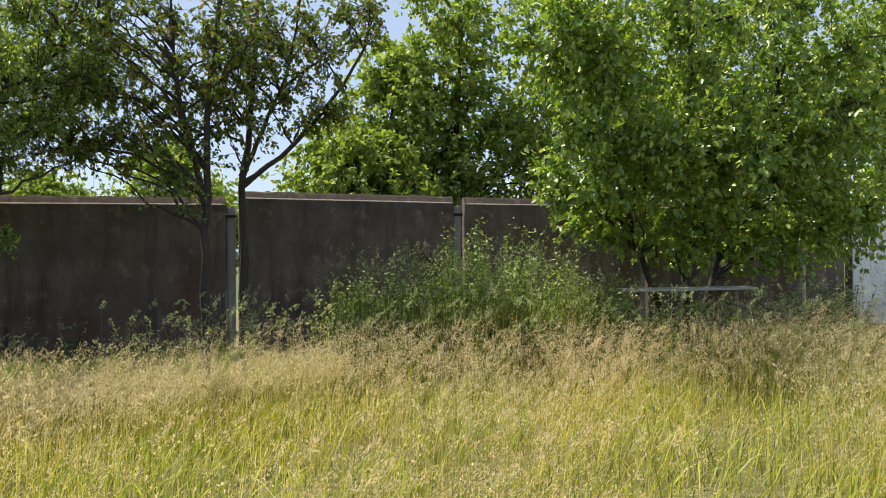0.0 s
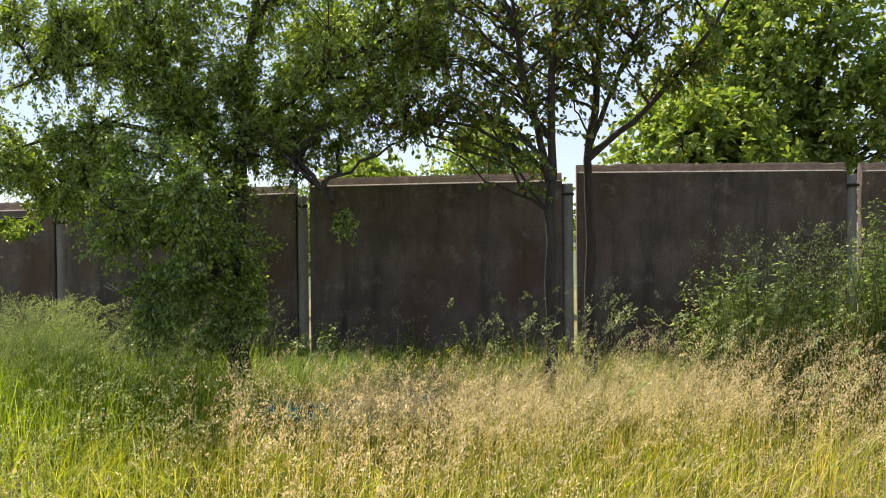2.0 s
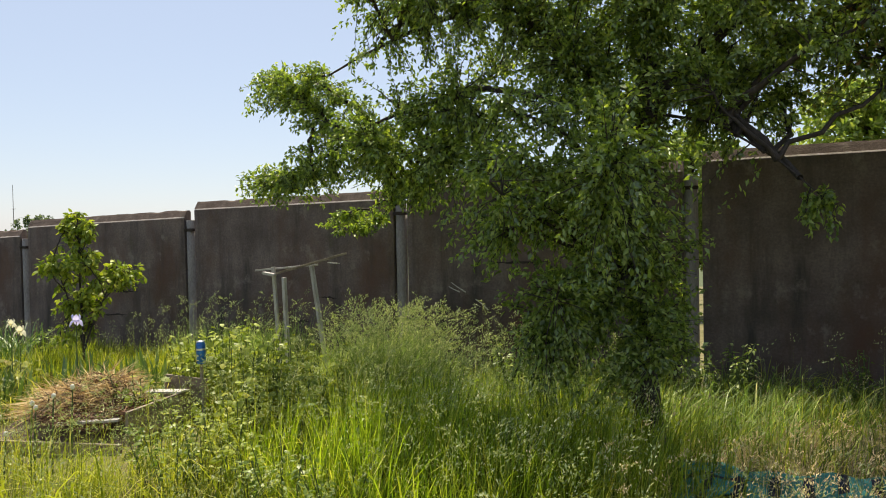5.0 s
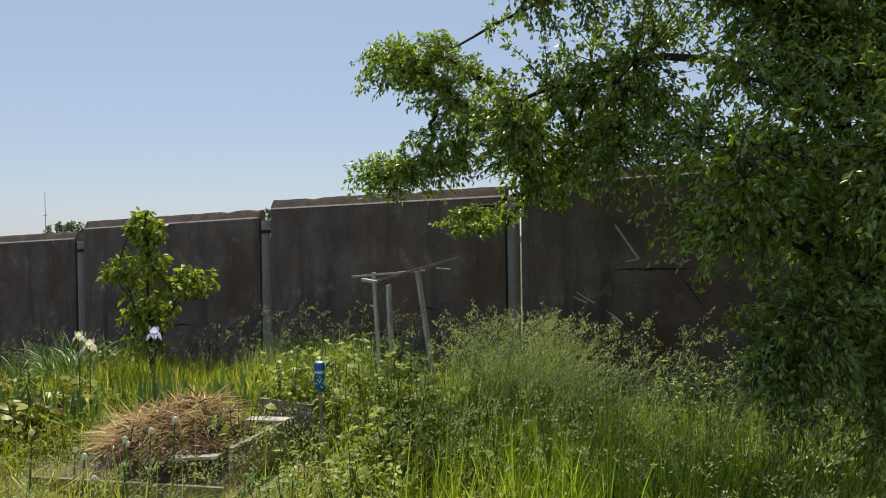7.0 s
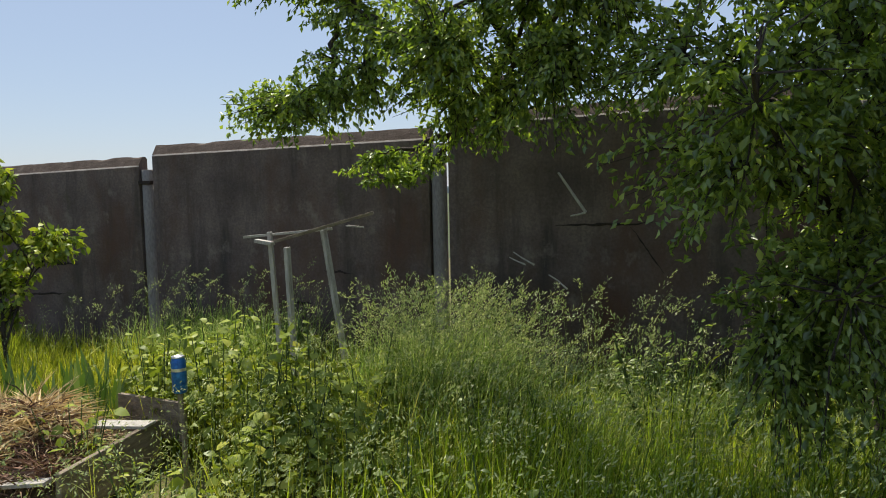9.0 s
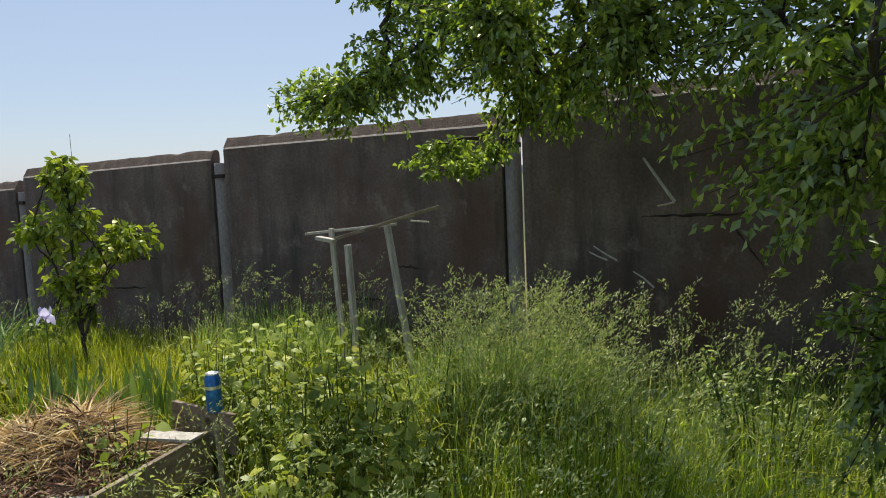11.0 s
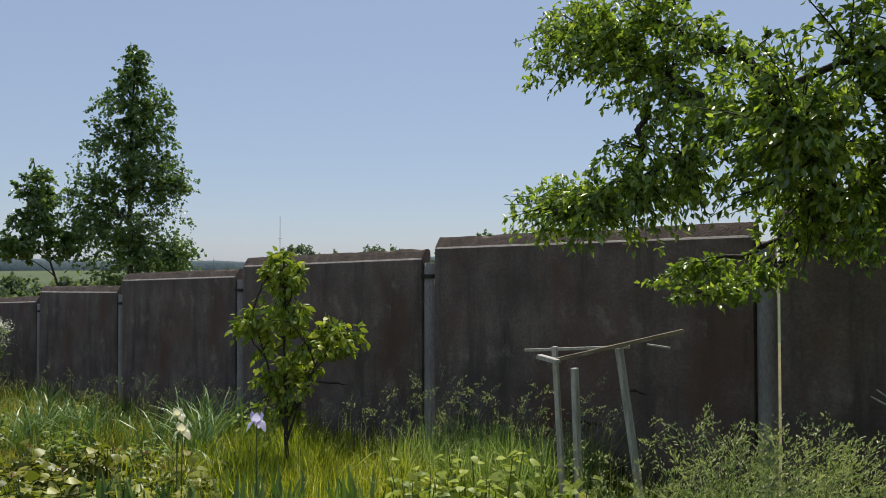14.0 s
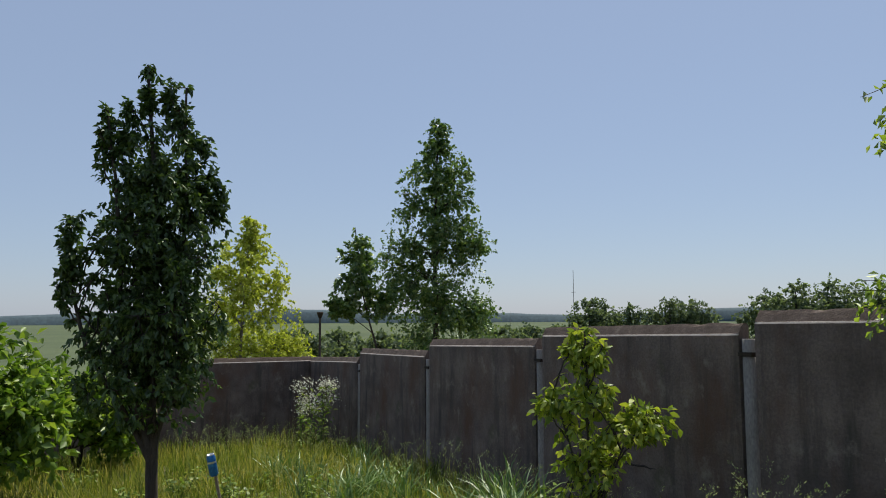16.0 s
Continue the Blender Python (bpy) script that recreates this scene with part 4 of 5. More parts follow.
def can_on_stick(x, y, z, lean, label):
    b = gz(x, y)
    foot = (x + lean[0], y + lean[1], b - 0.1)
    g = thing("can_on_stick", foot, label, "marker", "drink cans on sticks")
    m = stick((0, 0, 0), (-lean[0], -lean[1], z + 0.05 - foot[2]), 0.014, 0.012, M_BOARD)
    part("stick", m, None, g)
    d = Vector((-lean[0], -lean[1], z - foot[2])).normalized()
    n = 20
    a = np.arange(n) * 2 * np.pi / n
    q = d.to_track_quat("Z", "Y").to_matrix()
    off = Vector((-lean[0], -lean[1], z - foot[2]))

    def turned(rings):
        v = np.concatenate([np.stack([np.cos(a) * r, np.sin(a) * r, np.full(n, h)], -1) for r, h in rings])
        v = v @ np.array(q).T + np.array(off)
        i = np.arange(len(rings) * n).reshape(len(rings), n)
        j = np.roll(i, -1, 1)
        return v, np.stack([i[:-1], j[:-1], j[1:], i[1:]], -1).reshape(-1, 4)

    v, f = turned([(0.027, -0.083), (0.033, -0.072), (0.0331, 0.0), (0.033, 0.058), (0.027, 0.075)])
    can = part("can", mesh_of("can", v, f, M_CAN_BLUE, True), None, g, "blue printed aluminium drink can")
    v, f = turned([(0.027, 0.075), (0.0285, 0.082), (0.026, 0.083), (0.024, 0.076), (0.001, 0.077)])
    part("base", mesh_of("base", v, f, M_CAN_SILVER, True), None, can, "silver can base")
    v, f = turned([(0.0334, 0.016), (0.0334, 0.030)])
    part("print", mesh_of("print", v, f, M_CAN_SILVER, True), None, can, "pale printed band")


can_on_stick(-6.25, 7.126, 0.70, (0.02, 0.0), "blue drink can upended on a garden stick")
can_on_stick(-10.7, 6.24, 0.82, (-0.05, 0.22), "blue drink can tilted on a leaning stick")


def raised_bed():
    """A low board-edged bed with a heap of dead weeds on dry soil."""
    g = thing("raised_bed", (-7.2, 6.95, gz(-7.2, 6.95)), "board-edged garden bed with dry soil", "garden bed")
    z0 = gz(-7.2, 6.95)
    A, B, C, D = Vector((-6.69, 6.84, 0)), Vector((-6.85, 7.63, 0)), Vector((-8.25, 7.7, 0)), Vector((-8.0, 6.5, 0))
    c = Vector((-7.2, 6.95, 0))

    def plank(p, q, h, zc):
        d = q - p
        m = Matrix.Translation(((p + q) / 2 - c) + Vector((0, 0, zc))) @ Matrix.Rotation(math.atan2(d.y, d.x), 4, "Z")
        bm = box_bm((d.length, 0.028, h), (0, 0, 0), 0.004, None, 0.004)
        bmesh.ops.transform(bm, matrix=m, verts=bm.verts)
        return bm

    part("board", plank(A, B, 0.24, 0.19), M_BOARD, g)
    part("board", plank(B + Vector((-0.02, 0.03, 0)), C, 0.2, 0.16), M_BOARD, g)
    part("board", plank(B + Vector((0.10, 0.10, 0)), B + Vector((-0.42, 0.16, 0)), 0.22, 0.27), M_BOARD, g, "dark upright board end behind the bed")
    part("board", plank(Vector((-6.73, 6.82, 0)), D, 0.10, 0.03), M_BOARD, g)
    n = 44
    u, w = np.meshgrid(np.linspace(0, 1, n), np.linspace(0, 1, n))
    P = [np.array(q - c)[:2] for q in (D, A, B, C)]
    xy = (P[0] * ((1 - u) * (1 - w))[..., None] + P[1] * (u * (1 - w))[..., None] + P[2] * (u * w)[..., None] + P[3] * ((1 - u) * w)[..., None])
    h = 0.16 + 0.20 * np.exp(-(((u - 0.45) / 0.28) ** 2 + ((w - 0.55) / 0.3) ** 2))
    h += 0.02 * np.sin(u * 31 + w * 17) * np.cos(w * 23) + rng.normal(0, 0.006, h.shape)
    edge = np.clip(np.minimum.reduce([u * 6 + 0.2, w * 3, (1 - w) * 8 + 0.6, (1 - u) * 8 + 0.7]), 0, 1)
    v = np.concatenate([xy, (h * edge - 0.04)[..., None]], -1).reshape(-1, 3)
    i = np.arange(n * n).reshape(n, n)
    f = np.stack([i[:-1, :-1], i[:-1, 1:], i[1:, 1:], i[1:, :-1]], -1).reshape(-1, 4)
    part("soil", mesh_of("soil", v, f, M_SOIL, True), None, g, "dry crumbly brown soil")


raised_bed()


def strands(name, label, category, centre, radii, n, length, width, mat, z_of, seed, flat=0.35):
    """A heap of fine dead stalks lying over one another."""
    r = np.random.default_rng(seed)
    a = r.uniform(0, 2 * np.pi, n)
    q = np.sqrt(r.uniform(0, 1, n))
    x, y = centre[0] + np.cos(a) * q * radii[0], centre[1] + np.sin(a) * q * radii[1]
    top = z_of(x, y)
    p = np.stack([x, y, top + r.uniform(0, 0.05, n)], 1)
    clump = r.normal(0, 1, (40, 3))
    d = unit(clump[r.integers(0, 40, n)] * np.array((1, 1, flat)) + r.normal(0, 0.3, (n, 3)))
    ln = length * r.uniform(0.4, 1.2, (n, 1))
    side = unit(np.cross(d, r.normal(0, 1, (n, 3)))) * width
    mid = p + d * ln * 0.5 + np.array((0, 0, 0.03)) * r.uniform(0, 1, (n, 1))
    tip = p + d * ln
    for arr in (mid, tip):
        arr[:, 2] = np.maximum(arr[:, 2], z_of(arr[:, 0], arr[:, 1]) + 0.004)
    v = np.stack([p - side, p + side, mid - side, mid + side, tip], 1).reshape(-1, 3)
    f = ((np.arange(n) * 5)[:, None, None] + np.array(((0, 1, 3), (0, 3, 2), (2, 3, 4)))[None]).reshape(-1, 3)
    tagged(new(name, mesh_of(name, v, f, mat)), label, category, kind="stuff")


def bed_top(x, y):
    return gz(-7.2, 6.95) + 0.10 + 0.24 * np.exp(-(((x + 7.42) / 0.42) ** 2 + ((y - 7.27) / 0.34) ** 2)) + 0.05 * np.sin(x * 9 + 1) * np.sin(y * 11)


strands("dead_weed_heap", "heap of pulled dead weeds and straw on the bed", "straw", (-7.4, 7.22), (0.48, 0.34), 2200, 0.24, 0.0026, G_STRAW, bed_top, 5, 0.1)
strands("golden_straw", "loose golden straw spread over the bed's far side", "straw", (-7.62, 7.24), (0.48, 0.34), 3000, 0.26, 0.0034, G_GOLD, lambda x, y: bed_top(x, y) + 0.03, 6, 0.05)
strands("dark_weed_roots", "tangled dark brown dead roots on the heap", "straw", (-7.3, 7.1), (0.42, 0.34), 1900, 0.16, 0.0035, G_ROOT, lambda x, y: bed_top(x, y) + 0.025 + 0.03 * np.sin(x * 19) * np.cos(y * 23), 7, 0.4)
part("plank", slat((-7.32, 6.78, gz(-7.2, 6.9) + 0.19), (-6.87, 6.94, gz(-7.2, 6.9) + 0.22), 0.07, 0.018), M_WOOD, None, "")
bpy.data.objects["plank"].name = "loose_plank"
tagged(bpy.data.objects["loose_plank"], "short grey plank lying on the garden bed", "plank")
ob = part("loose_plank", slat((-7.12, 7.46, gz(-7.2, 6.9) + 0.31), (-6.80, 7.52, gz(-7.2, 6.9) + 0.32), 0.11, 0.016), M_WOOD, None)
tagged(ob, "short pale board laid across the bed corner", "plank")


def striped_cloth():
    """A crumpled blanket: teal with dark bands across it."""
    nx, ny = 84, 26
    xs, ys = np.linspace(-3.0, -1.42, nx), np.linspace(0, 0.62, ny)
    X, Y = np.meshgrid(xs, ys)
    Yw = 6.98 + Y * 1.08 + 0.08 * (X + 2.9) + 0.03 * np.sin(X * 6)
    Z = ground_z(X, Yw) + 0.07 + 0.03 * np.sin(Y * 19 + X * 1.5 + np.sin(X * 5)) + 0.02 * np.sin(X * 9 + Y * 4) + 0.012 * np.sin(X * 23 + Y * 13)
    v = np.stack([X, Yw, Z], -1).reshape(-1, 3)
    i = np.arange(nx * ny).reshape(ny, nx)
    f = np.stack([i[:-1, :-1], i[:-1, 1:], i[1:, 1:], i[1:, :-1]], -1).reshape(-1, 4)
    me = mesh_of("striped_blanket", v, f, M_CLOTH_TEAL, True)
    me.materials.append(M_CLOTH_BLACK)
    col = np.tile(np.arange(nx - 1), ny - 1)
    row = np.repeat(np.arange(ny - 1), nx - 1)
    me.polygons.foreach_set("material_index", ((col % 9 < 3) & (row % 8 < 6) | (row % 13 > 11)).astype(np.int32))
    ob = tagged(new("striped_blanket", me), "crumpled teal blanket with black stripes in the grass", "blanket")
    s = ob.modifiers.new("thickness", "SOLIDIFY")
    s.thickness = 0.006


striped_cloth()


def old_table():
    z = gz(5.2, 8.0)
    g = thing("garden_table", (5.2, 8.0, z), "old weathered plank table standing in weeds", "table")
    for k, (dy, dz) in enumerate(((-0.14, 0.0), (0.02, 0.004), (0.18, -0.004))):
        part("plank", box_bm((1.85, 0.15, 0.032), (0.1, dy, 0.93 + dz), 0.006, None, 0.006), M_WOOD, g)
    for dx in (-0.6, 0.75):
        for dy in (-0.12, 0.16):
            part("leg", box_bm((0.06, 0.06, 0.98), (dx, dy, 0.43), 0.006), M_BOARD, g)


old_table()
v_, f_ = tube_arrays([(np.array(((-5.16, 9.93, 1.60), (-5.05, 9.92, 1.44), (-4.96, 9.92, 1.31))), (0.009, 0.011, 0.012)), (np.array(((-5.07, 9.91, 1.285), (-5.01, 9.91, 1.295), (-4.96, 9.92, 1.31))), (0.006, 0.007, 0.008))], 6)
tagged(new("dead_branch", mesh_of("dead_branch", v_, f_, M_WOOD)), "bare pale broken branch caught against the fence", "branch")
for a, b, c in (((-5.50, 9.9, 1.02), (-5.43, 9.88, 0.98), (-5.33, 9.86, 0.93)), ((-5.53, 9.9, 0.98), (-5.47, 9.88, 0.955), (-5.40, 9.87, 0.93)), ((-5.22, 9.85, 0.86), (-5.15, 9.84, 0.82), (-5.08, 9.83, 0.76))):
    v_, f_ = tube_arrays([(np.array((a, b, c)), (0.004, 0.006, 0.007))], 5)
    tagged(new("dead_twig", mesh_of("dead_twig", v_, f_, M_WOOD)), "thin pale dead twig sticking out of weeds", "twig", "dead twigs")


def crack(x0, z0, x1, z1, thick, seed):
    """A ragged chip in the slab's face, with its dark broken edge standing a little proud."""
    r = np.random.default_rng(seed)
    n = 14
    u = np.linspace(0, 1, n)
    x, z = x0 + (x1 - x0) * u, z0 + (z1 - z0) * u + r.normal(0, 0.004, n)
    t = thick * np.sin(np.pi * np.clip(u, 0.06, 0.94)) * r.uniform(0.5, 1.2, n)
    rows = [np.stack([x + 6, np.full(n, y), z + s * t], -1) for y, s in ((0.0, 1), (-0.004, 0.5), (-0.004, -0.5), (0.0, -1))]
    v = np.stack(rows, 1).reshape(-1, 3)
    i = np.arange(n * 4).reshape(n, 4)
    f = np.stack([i[:-1, :-1], i[:-1, 1:], i[1:, 1:], i[1:, :-1]], -1).reshape(-1, 4)
    part("crack", mesh_of("crack", v, f, M_STRAP), None, wall_north, "dark ragged crack in the concrete")


for k, row in enumerate(((-7.18, 0.84, -6.90, 0.82, 0.010), (-10.66, 0.53, -10.1, 0.56, 0.014), (-10.42, 0.86, -9.9, 0.85, 0.018), (-5.2, 1.21, -4.5, 1.225, 0.012), (-4.66, 1.21, -4.42, 0.86, 0.012), (-7.6, 0.55, -7.3, 0.56, 0.012))):
    crack(*row, 950 + k)


# ---- flowers and garden plants ----
def blade_arrays(x, y, z, h, w, lean, r, bend=0.5, seg=3, az=None):
    """Grass blades and sword leaves: tapered strips that rise and bend over."""
    n = len(x)
    az = r.uniform(0, 2 * np.pi, n) if az is None else az
    d = np.stack([np.cos(az), np.sin(az), np.zeros(n)], 1)
    fa = az + np.pi / 2 + r.normal(0, 0.5, n)
    s = np.stack([np.cos(fa), np.sin(fa), np.zeros(n)], 1) * (w / 2)[:, None]
    p = np.stack([x, y, z], 1)
    rows = []
    for k in range(seg):
        u = k / seg
        c = p + d * (lean * h * (u * (1 - bend) + bend * u * u))[:, None]
        c[:, 2] = z + h * (u - 0.25 * bend * lean * u * u)
        taper = (1 - 0.45 * u * u) if k else 0.75
        rows += [c - s * taper, c + s * taper]
    tip = p + d * (lean * h)[:, None]
    tip[:, 2] = z + h * (1 - 0.35 * bend * lean)
    rows.append(tip)
    v = np.stack(rows, 1)
    t = []
    for k in range(seg - 1):
        a = 2 * k
        t += [(a, a + 1, a + 3), (a, a + 3, a + 2)]
    a = 2 * (seg - 1)
    t.append((a, a + 1, a + 2))
    m = 2 * seg + 1
    f = (np.arange(n) * m)[:, None, None] + np.array(t)[None]
    return v.reshape(-1, 3), f.reshape(-1, 3), tip


def joined(chunks):
    vs, fs, base = [], [], 0
    for v, f in chunks:
        vs.append(v)
        fs.append(f + base)
        base += len(v)
    return np.concatenate(vs), np.concatenate(fs)


def iris_plant(x, y, seed, n=16, h=0.55, flower=None):
    r = np.random.default_rng(seed)
    z = gz(x, y)
    g = thing("iris_plant", (x, y, z), "clump of sword-shaped iris leaves" if flower is None else "iris clump with a pale open flower", "flower", "irises")
    px, py = r.normal(0, 0.10, n), r.normal(0, 0.10, n)
    v, f, _ = blade_arrays(px, py, np.full(n, -0.02), r.uniform(0.6, 1.1, n) * h, r.uniform(0.03, 0.05, n), r.uniform(0.05, 0.4, n), r, 0.5, 4)
    part("foliage", mesh_of("foliage", v, f, L_IRIS), None, g, kind="stuff")
    if flower:
        mat, top, size = flower
        v, f = tube_arrays([(((0, 0, 0), (0.01, 0, top * 0.5), (0, 0.01, top)), (0.006, 0.005, 0.004))], 6)
        part("stem", mesh_of("stem", v, f, M_STEM), None, g)
        chunks = []
        for k in range(3):
            a = k * 2.094 + 0.3
            for up in (0, 1):
                aa = a + up * 1.05
                d = np.array((np.cos(aa), np.sin(aa), 0))
                s = np.array((-np.sin(aa), np.cos(aa), 0))
                c = np.array((0, 0.01, top))
                lev = ((0.0, 0.15, 0.0), (0.3, 0.5, 0.28), (0.62, 0.62, 0.42 if up else 0.10), (0.85, 0.4, 0.75 if up else -0.28), (0.75 if up else 1.0, 0.12, 0.95 if up else -0.5))
                vv = []
                for q, wd, zz in lev:
                    q = q * (0.55 if up else 0.85)
                    vv += [c + (d * q - s * wd * 0.6 + np.array((0, 0, zz))) * size, c + (d * q + s * wd * 0.6 + np.array((0, 0, zz + 0.08))) * size]
                ff = []
                for m in range(4):
                    ff += [(2 * m, 2 * m + 1, 2 * m + 3), (2 * m, 2 * m + 3, 2 * m + 2)]
                chunks.append((np.array(vv), np.array(ff)))
        v, f = joined(chunks)
        part("blossom", mesh_of("blossom", v, f, mat), None, g, "pale lilac petals" if mat == P_LILAC else "cream white petals")
    return g


iris_plant(-8.26, 7.72, 1, 18, 0.6, (P_LILAC, 0.83, 0.075))
iris_plant(-8.72, 7.5, 2, 12, 0.45, (P_CREAM, 0.72, 0.07))
iris_plant(-9.0, 7.62, 3, 12, 0.45, (P_CREAM, 0.76, 0.06))
for k, (x, y) in enumerate(((-7.75, 7.75), (-7.95, 7.9), (-7.5, 7.85), (-8.15, 7.75), (-8.3, 7.95), (-8.6, 7.85), (-8.0, 8.2), (-8.55, 7.3), (-8.9, 7.3), (-7.7, 8.1), (-9.2, 7.3))):
    iris_plant(x, y, 10 + k, 16, 0.52)


def leafy_plant(name, label, category, x, y, h, spread, n_stems, per, leaf, mat, seed, group="", droop=0.25, flower=None):
    """A herb or cane plant: several stems with broad leaves up their length."""
    r = np.random.default_rng(seed)
    g = thing(name, (x, y, gz(x, y)), label, category, group)
    lines, pos, way, tips = [], [], [], []
    for k in range(n_stems):
        a = r.uniform(0, 2 * np.pi)
        q = spread * np.sqrt(r.uniform(0, 1))
        tip = np.array((np.cos(a) * q, np.sin(a) * q, h * r.uniform(0.6, 1.05)))
        p0 = np.array((np.cos(a) * q * 0.35, np.sin(a) * q * 0.35, -0.03))
        p1 = (p0 + tip) / 2 + np.array((0, 0, h * 0.12))
        lines.append((bez(p0, p1, tip, np.linspace(0, 1, 5)), np.linspace(0.006, 0.003, 5)))
        u = r.uniform(0.25, 1.0, per)
        c = bez(p0, p1, tip, u)
        aa = r.uniform(0, 2 * np.pi, per)
        out = np.stack([np.cos(aa), np.sin(aa), r.normal(0.1, 0.3, per) - droop], 1)
        pos.append(c + out * leaf[0] * 0.35)
        way.append(out)
        tips.append(tip)
    v, f = tube_arrays(lines, 4)
    part("stem_work", mesh_of("stem_work", v, f, M_STEM), None, g, kind="stuff")
    v, f = leaf_arrays(np.concatenate(pos), np.concatenate(way), leaf[0], leaf[1], r, 0.22, True, 1.3)
    part("foliage", mesh_of("foliage", v, f, mat), None, g, kind="stuff")
    if flower:
        fm, count, size = flower
        t = np.array(tips)[r.integers(0, len(tips), count)] + r.normal(0, size, (count, 3)) * np.array((1, 1, 0.8))
        v, f = leaf_arrays(t, r.normal(0, 1, (count, 3)), 0.03, 0.03, r, 0.1, False)
        part("flower_head", mesh_of("flower_head", v, f, fm), None, g, "fluffy whitish flower heads" if fm == P_WHITE else "", "stuff")
    return g


for k, (x, y, h) in enumerate(((-6.55, 7.75, 0.70), (-6.25, 7.6, 0.62), (-6.75, 8.0, 0.75), (-6.05, 7.45, 0.55), (-6.3, 8.0, 0.72), (-6.0, 7.85, 0.66), (-7.05, 7.85, 0.6), (-5.85, 7.25, 0.5), (-7.0, 8.2, 0.66), (-5.7, 7.6, 0.5), (-7.3, 8.1, 0.55), (-7.5, 8.4, 0.5), (-5.75, 6.9, 0.4), (-5.5, 7.3, 0.45), (-5.9, 8.2, 0.6), (-6.6, 8.4, 0.62), (-5.95, 7.5, 0.5))):
    leafy_plant("raspberry_cane", "raspberry cane with broad pale green leaves", "plant", x, y, h * 1.12, 0.26, 9, 17, (0.068, 0.045), L_BERRY, 100 + k, "raspberry canes")
leafy_plant("strawberry_plant", "low leafy plant growing out of the bed", "plant", -6.98, 7.2, 0.46, 0.22, 9, 6, (0.075, 0.05), L_BERRY, 120)
for k in range(44):
    r_ = np.random.default_rng(300 + k)
    leafy_plant("strawberry_plant", "low yellow-green strawberry plant in the garden", "plant", r_.uniform(-11.2, -8.7), r_.uniform(6.5, 8.1), r_.uniform(0.24, 0.40), 0.26, 11, 7, (0.095, 0.075), L_GARDEN, 130 + k, "strawberry plants")
leafy_plant("white_flowering_weed", "tall weed with fluffy whitish flower heads by the fence", "weed", -18.49, 9.33, 1.35, 0.42, 16, 14, (0.10, 0.05), L_WEED, 160, "", 0.2, (P_WHITE, 900, 0.07))
leafy_plant("white_flowering_weed", "small weed with a whitish flower head by the fence", "weed", -19.4, 9.3, 1.2, 0.14, 5, 14, (0.08, 0.04), L_WEED, 161, "", 0.2, (P_WHITE, 240, 0.06))


def allium(x, y, h, seed):
    g = thing("onion_stalk", (x, y, gz(x, y)), "thin onion stalk with a small white bud", "plant", "onion stalks")
    v, f = tube_arrays([(((0, 0, -0.02), (0.01, 0, h * 0.5), (0.02, 0.01, h)), (0.006, 0.0065, 0.004))], 6)
    part("stalk", mesh_of("stalk", v, f, M_STEM), None, g)
    bm = bmesh.new()
    bmesh.ops.create_icosphere(bm, subdivisions=2, radius=0.015)
    for w in bm.verts:
        w.co += w.co * 0.25 * noise.noise(w.co * 90 + Vector((seed, 0, 0)))
        w.co.z *= 1.25
    bmesh.ops.translate(bm, vec=(0.02, 0.01, h + 0.012), verts=bm.verts)
    part("bud", bm, P_WHITE, g, "white papery bud")


for k, (x, y, h) in enumerate(((-6.85, 6.2, 0.52), (-6.95, 6.3, 0.46), (-6.75, 6.28, 0.55), (-7.1, 6.15, 0.42), (-6.62, 6.32, 0.6), (-7.3, 6.25, 0.4), (-6.9, 6.05, 0.36), (-7.45, 6.1, 0.5))):
    allium(x, y, h, k)

# weeds heaped against the fence
for k, (x, y, h, w) in enumerate(((1.3, 7.9, 1.25, 0.45), (1.8, 7.7, 1.4, 0.5), (2.3, 7.6, 1.6, 0.5), (2.8, 7.7, 1.55, 0.5), (3.3, 7.6, 1.3, 0.5), (3.8, 7.5, 1.1, 0.45), (2.1, 7.2, 1.2, 0.45), (2.9, 7.1, 1.2, 0.5), (1.5, 7.3, 1.0, 0.4), (3.6, 7.1, 1.0, 0.45), (1.0, 8.2, 1.1, 0.4),
                                  (4.3, 7.1, 0.8, 0.4), (5.0, 7.2, 0.75, 0.4), (5.9, 7.3, 0.75, 0.4), (6.8, 7.4, 0.8, 0.4), (7.6, 7.8, 0.8, 0.4))):
    leafy_plant("tall_weed", "tall leafy green weed in a thicket", "weed", x, y, h * 1.06, w, 26, 44, (0.055, 0.02), L_WEED, 200 + k, "weed thicket", 0.1, (G_HEAD_GREEN, 60, 0.05))

# herbs among the lush grass
for k in range(20):
    r_ = np.random.default_rng(700 + k)
    leafy_plant("meadow_herb", "small leafy green herb among the long grass", "plant", r_.uniform(-6.3, -3.0), r_.uniform(5.9, 8.3), r_.uniform(0.32, 0.58), 0.22, 9, 16, (0.05, 0.02), L_WEED if k % 3 else L_BERRY, 720 + k, "meadow herbs", 0.1)


for k in range(16):
    r_ = np.random.default_rng(1200 + k)
    leafy_plant("shade_weed", "dark leafy weed in the shade by the fence", "weed", r_.uniform(-4.4, 0.9), r_.uniform(9.25, 9.75), r_.uniform(0.25, 0.5), 0.2, 9, 14, (0.05, 0.018), L_WEED, 1230 + k, "weeds in the shade", 0.15)


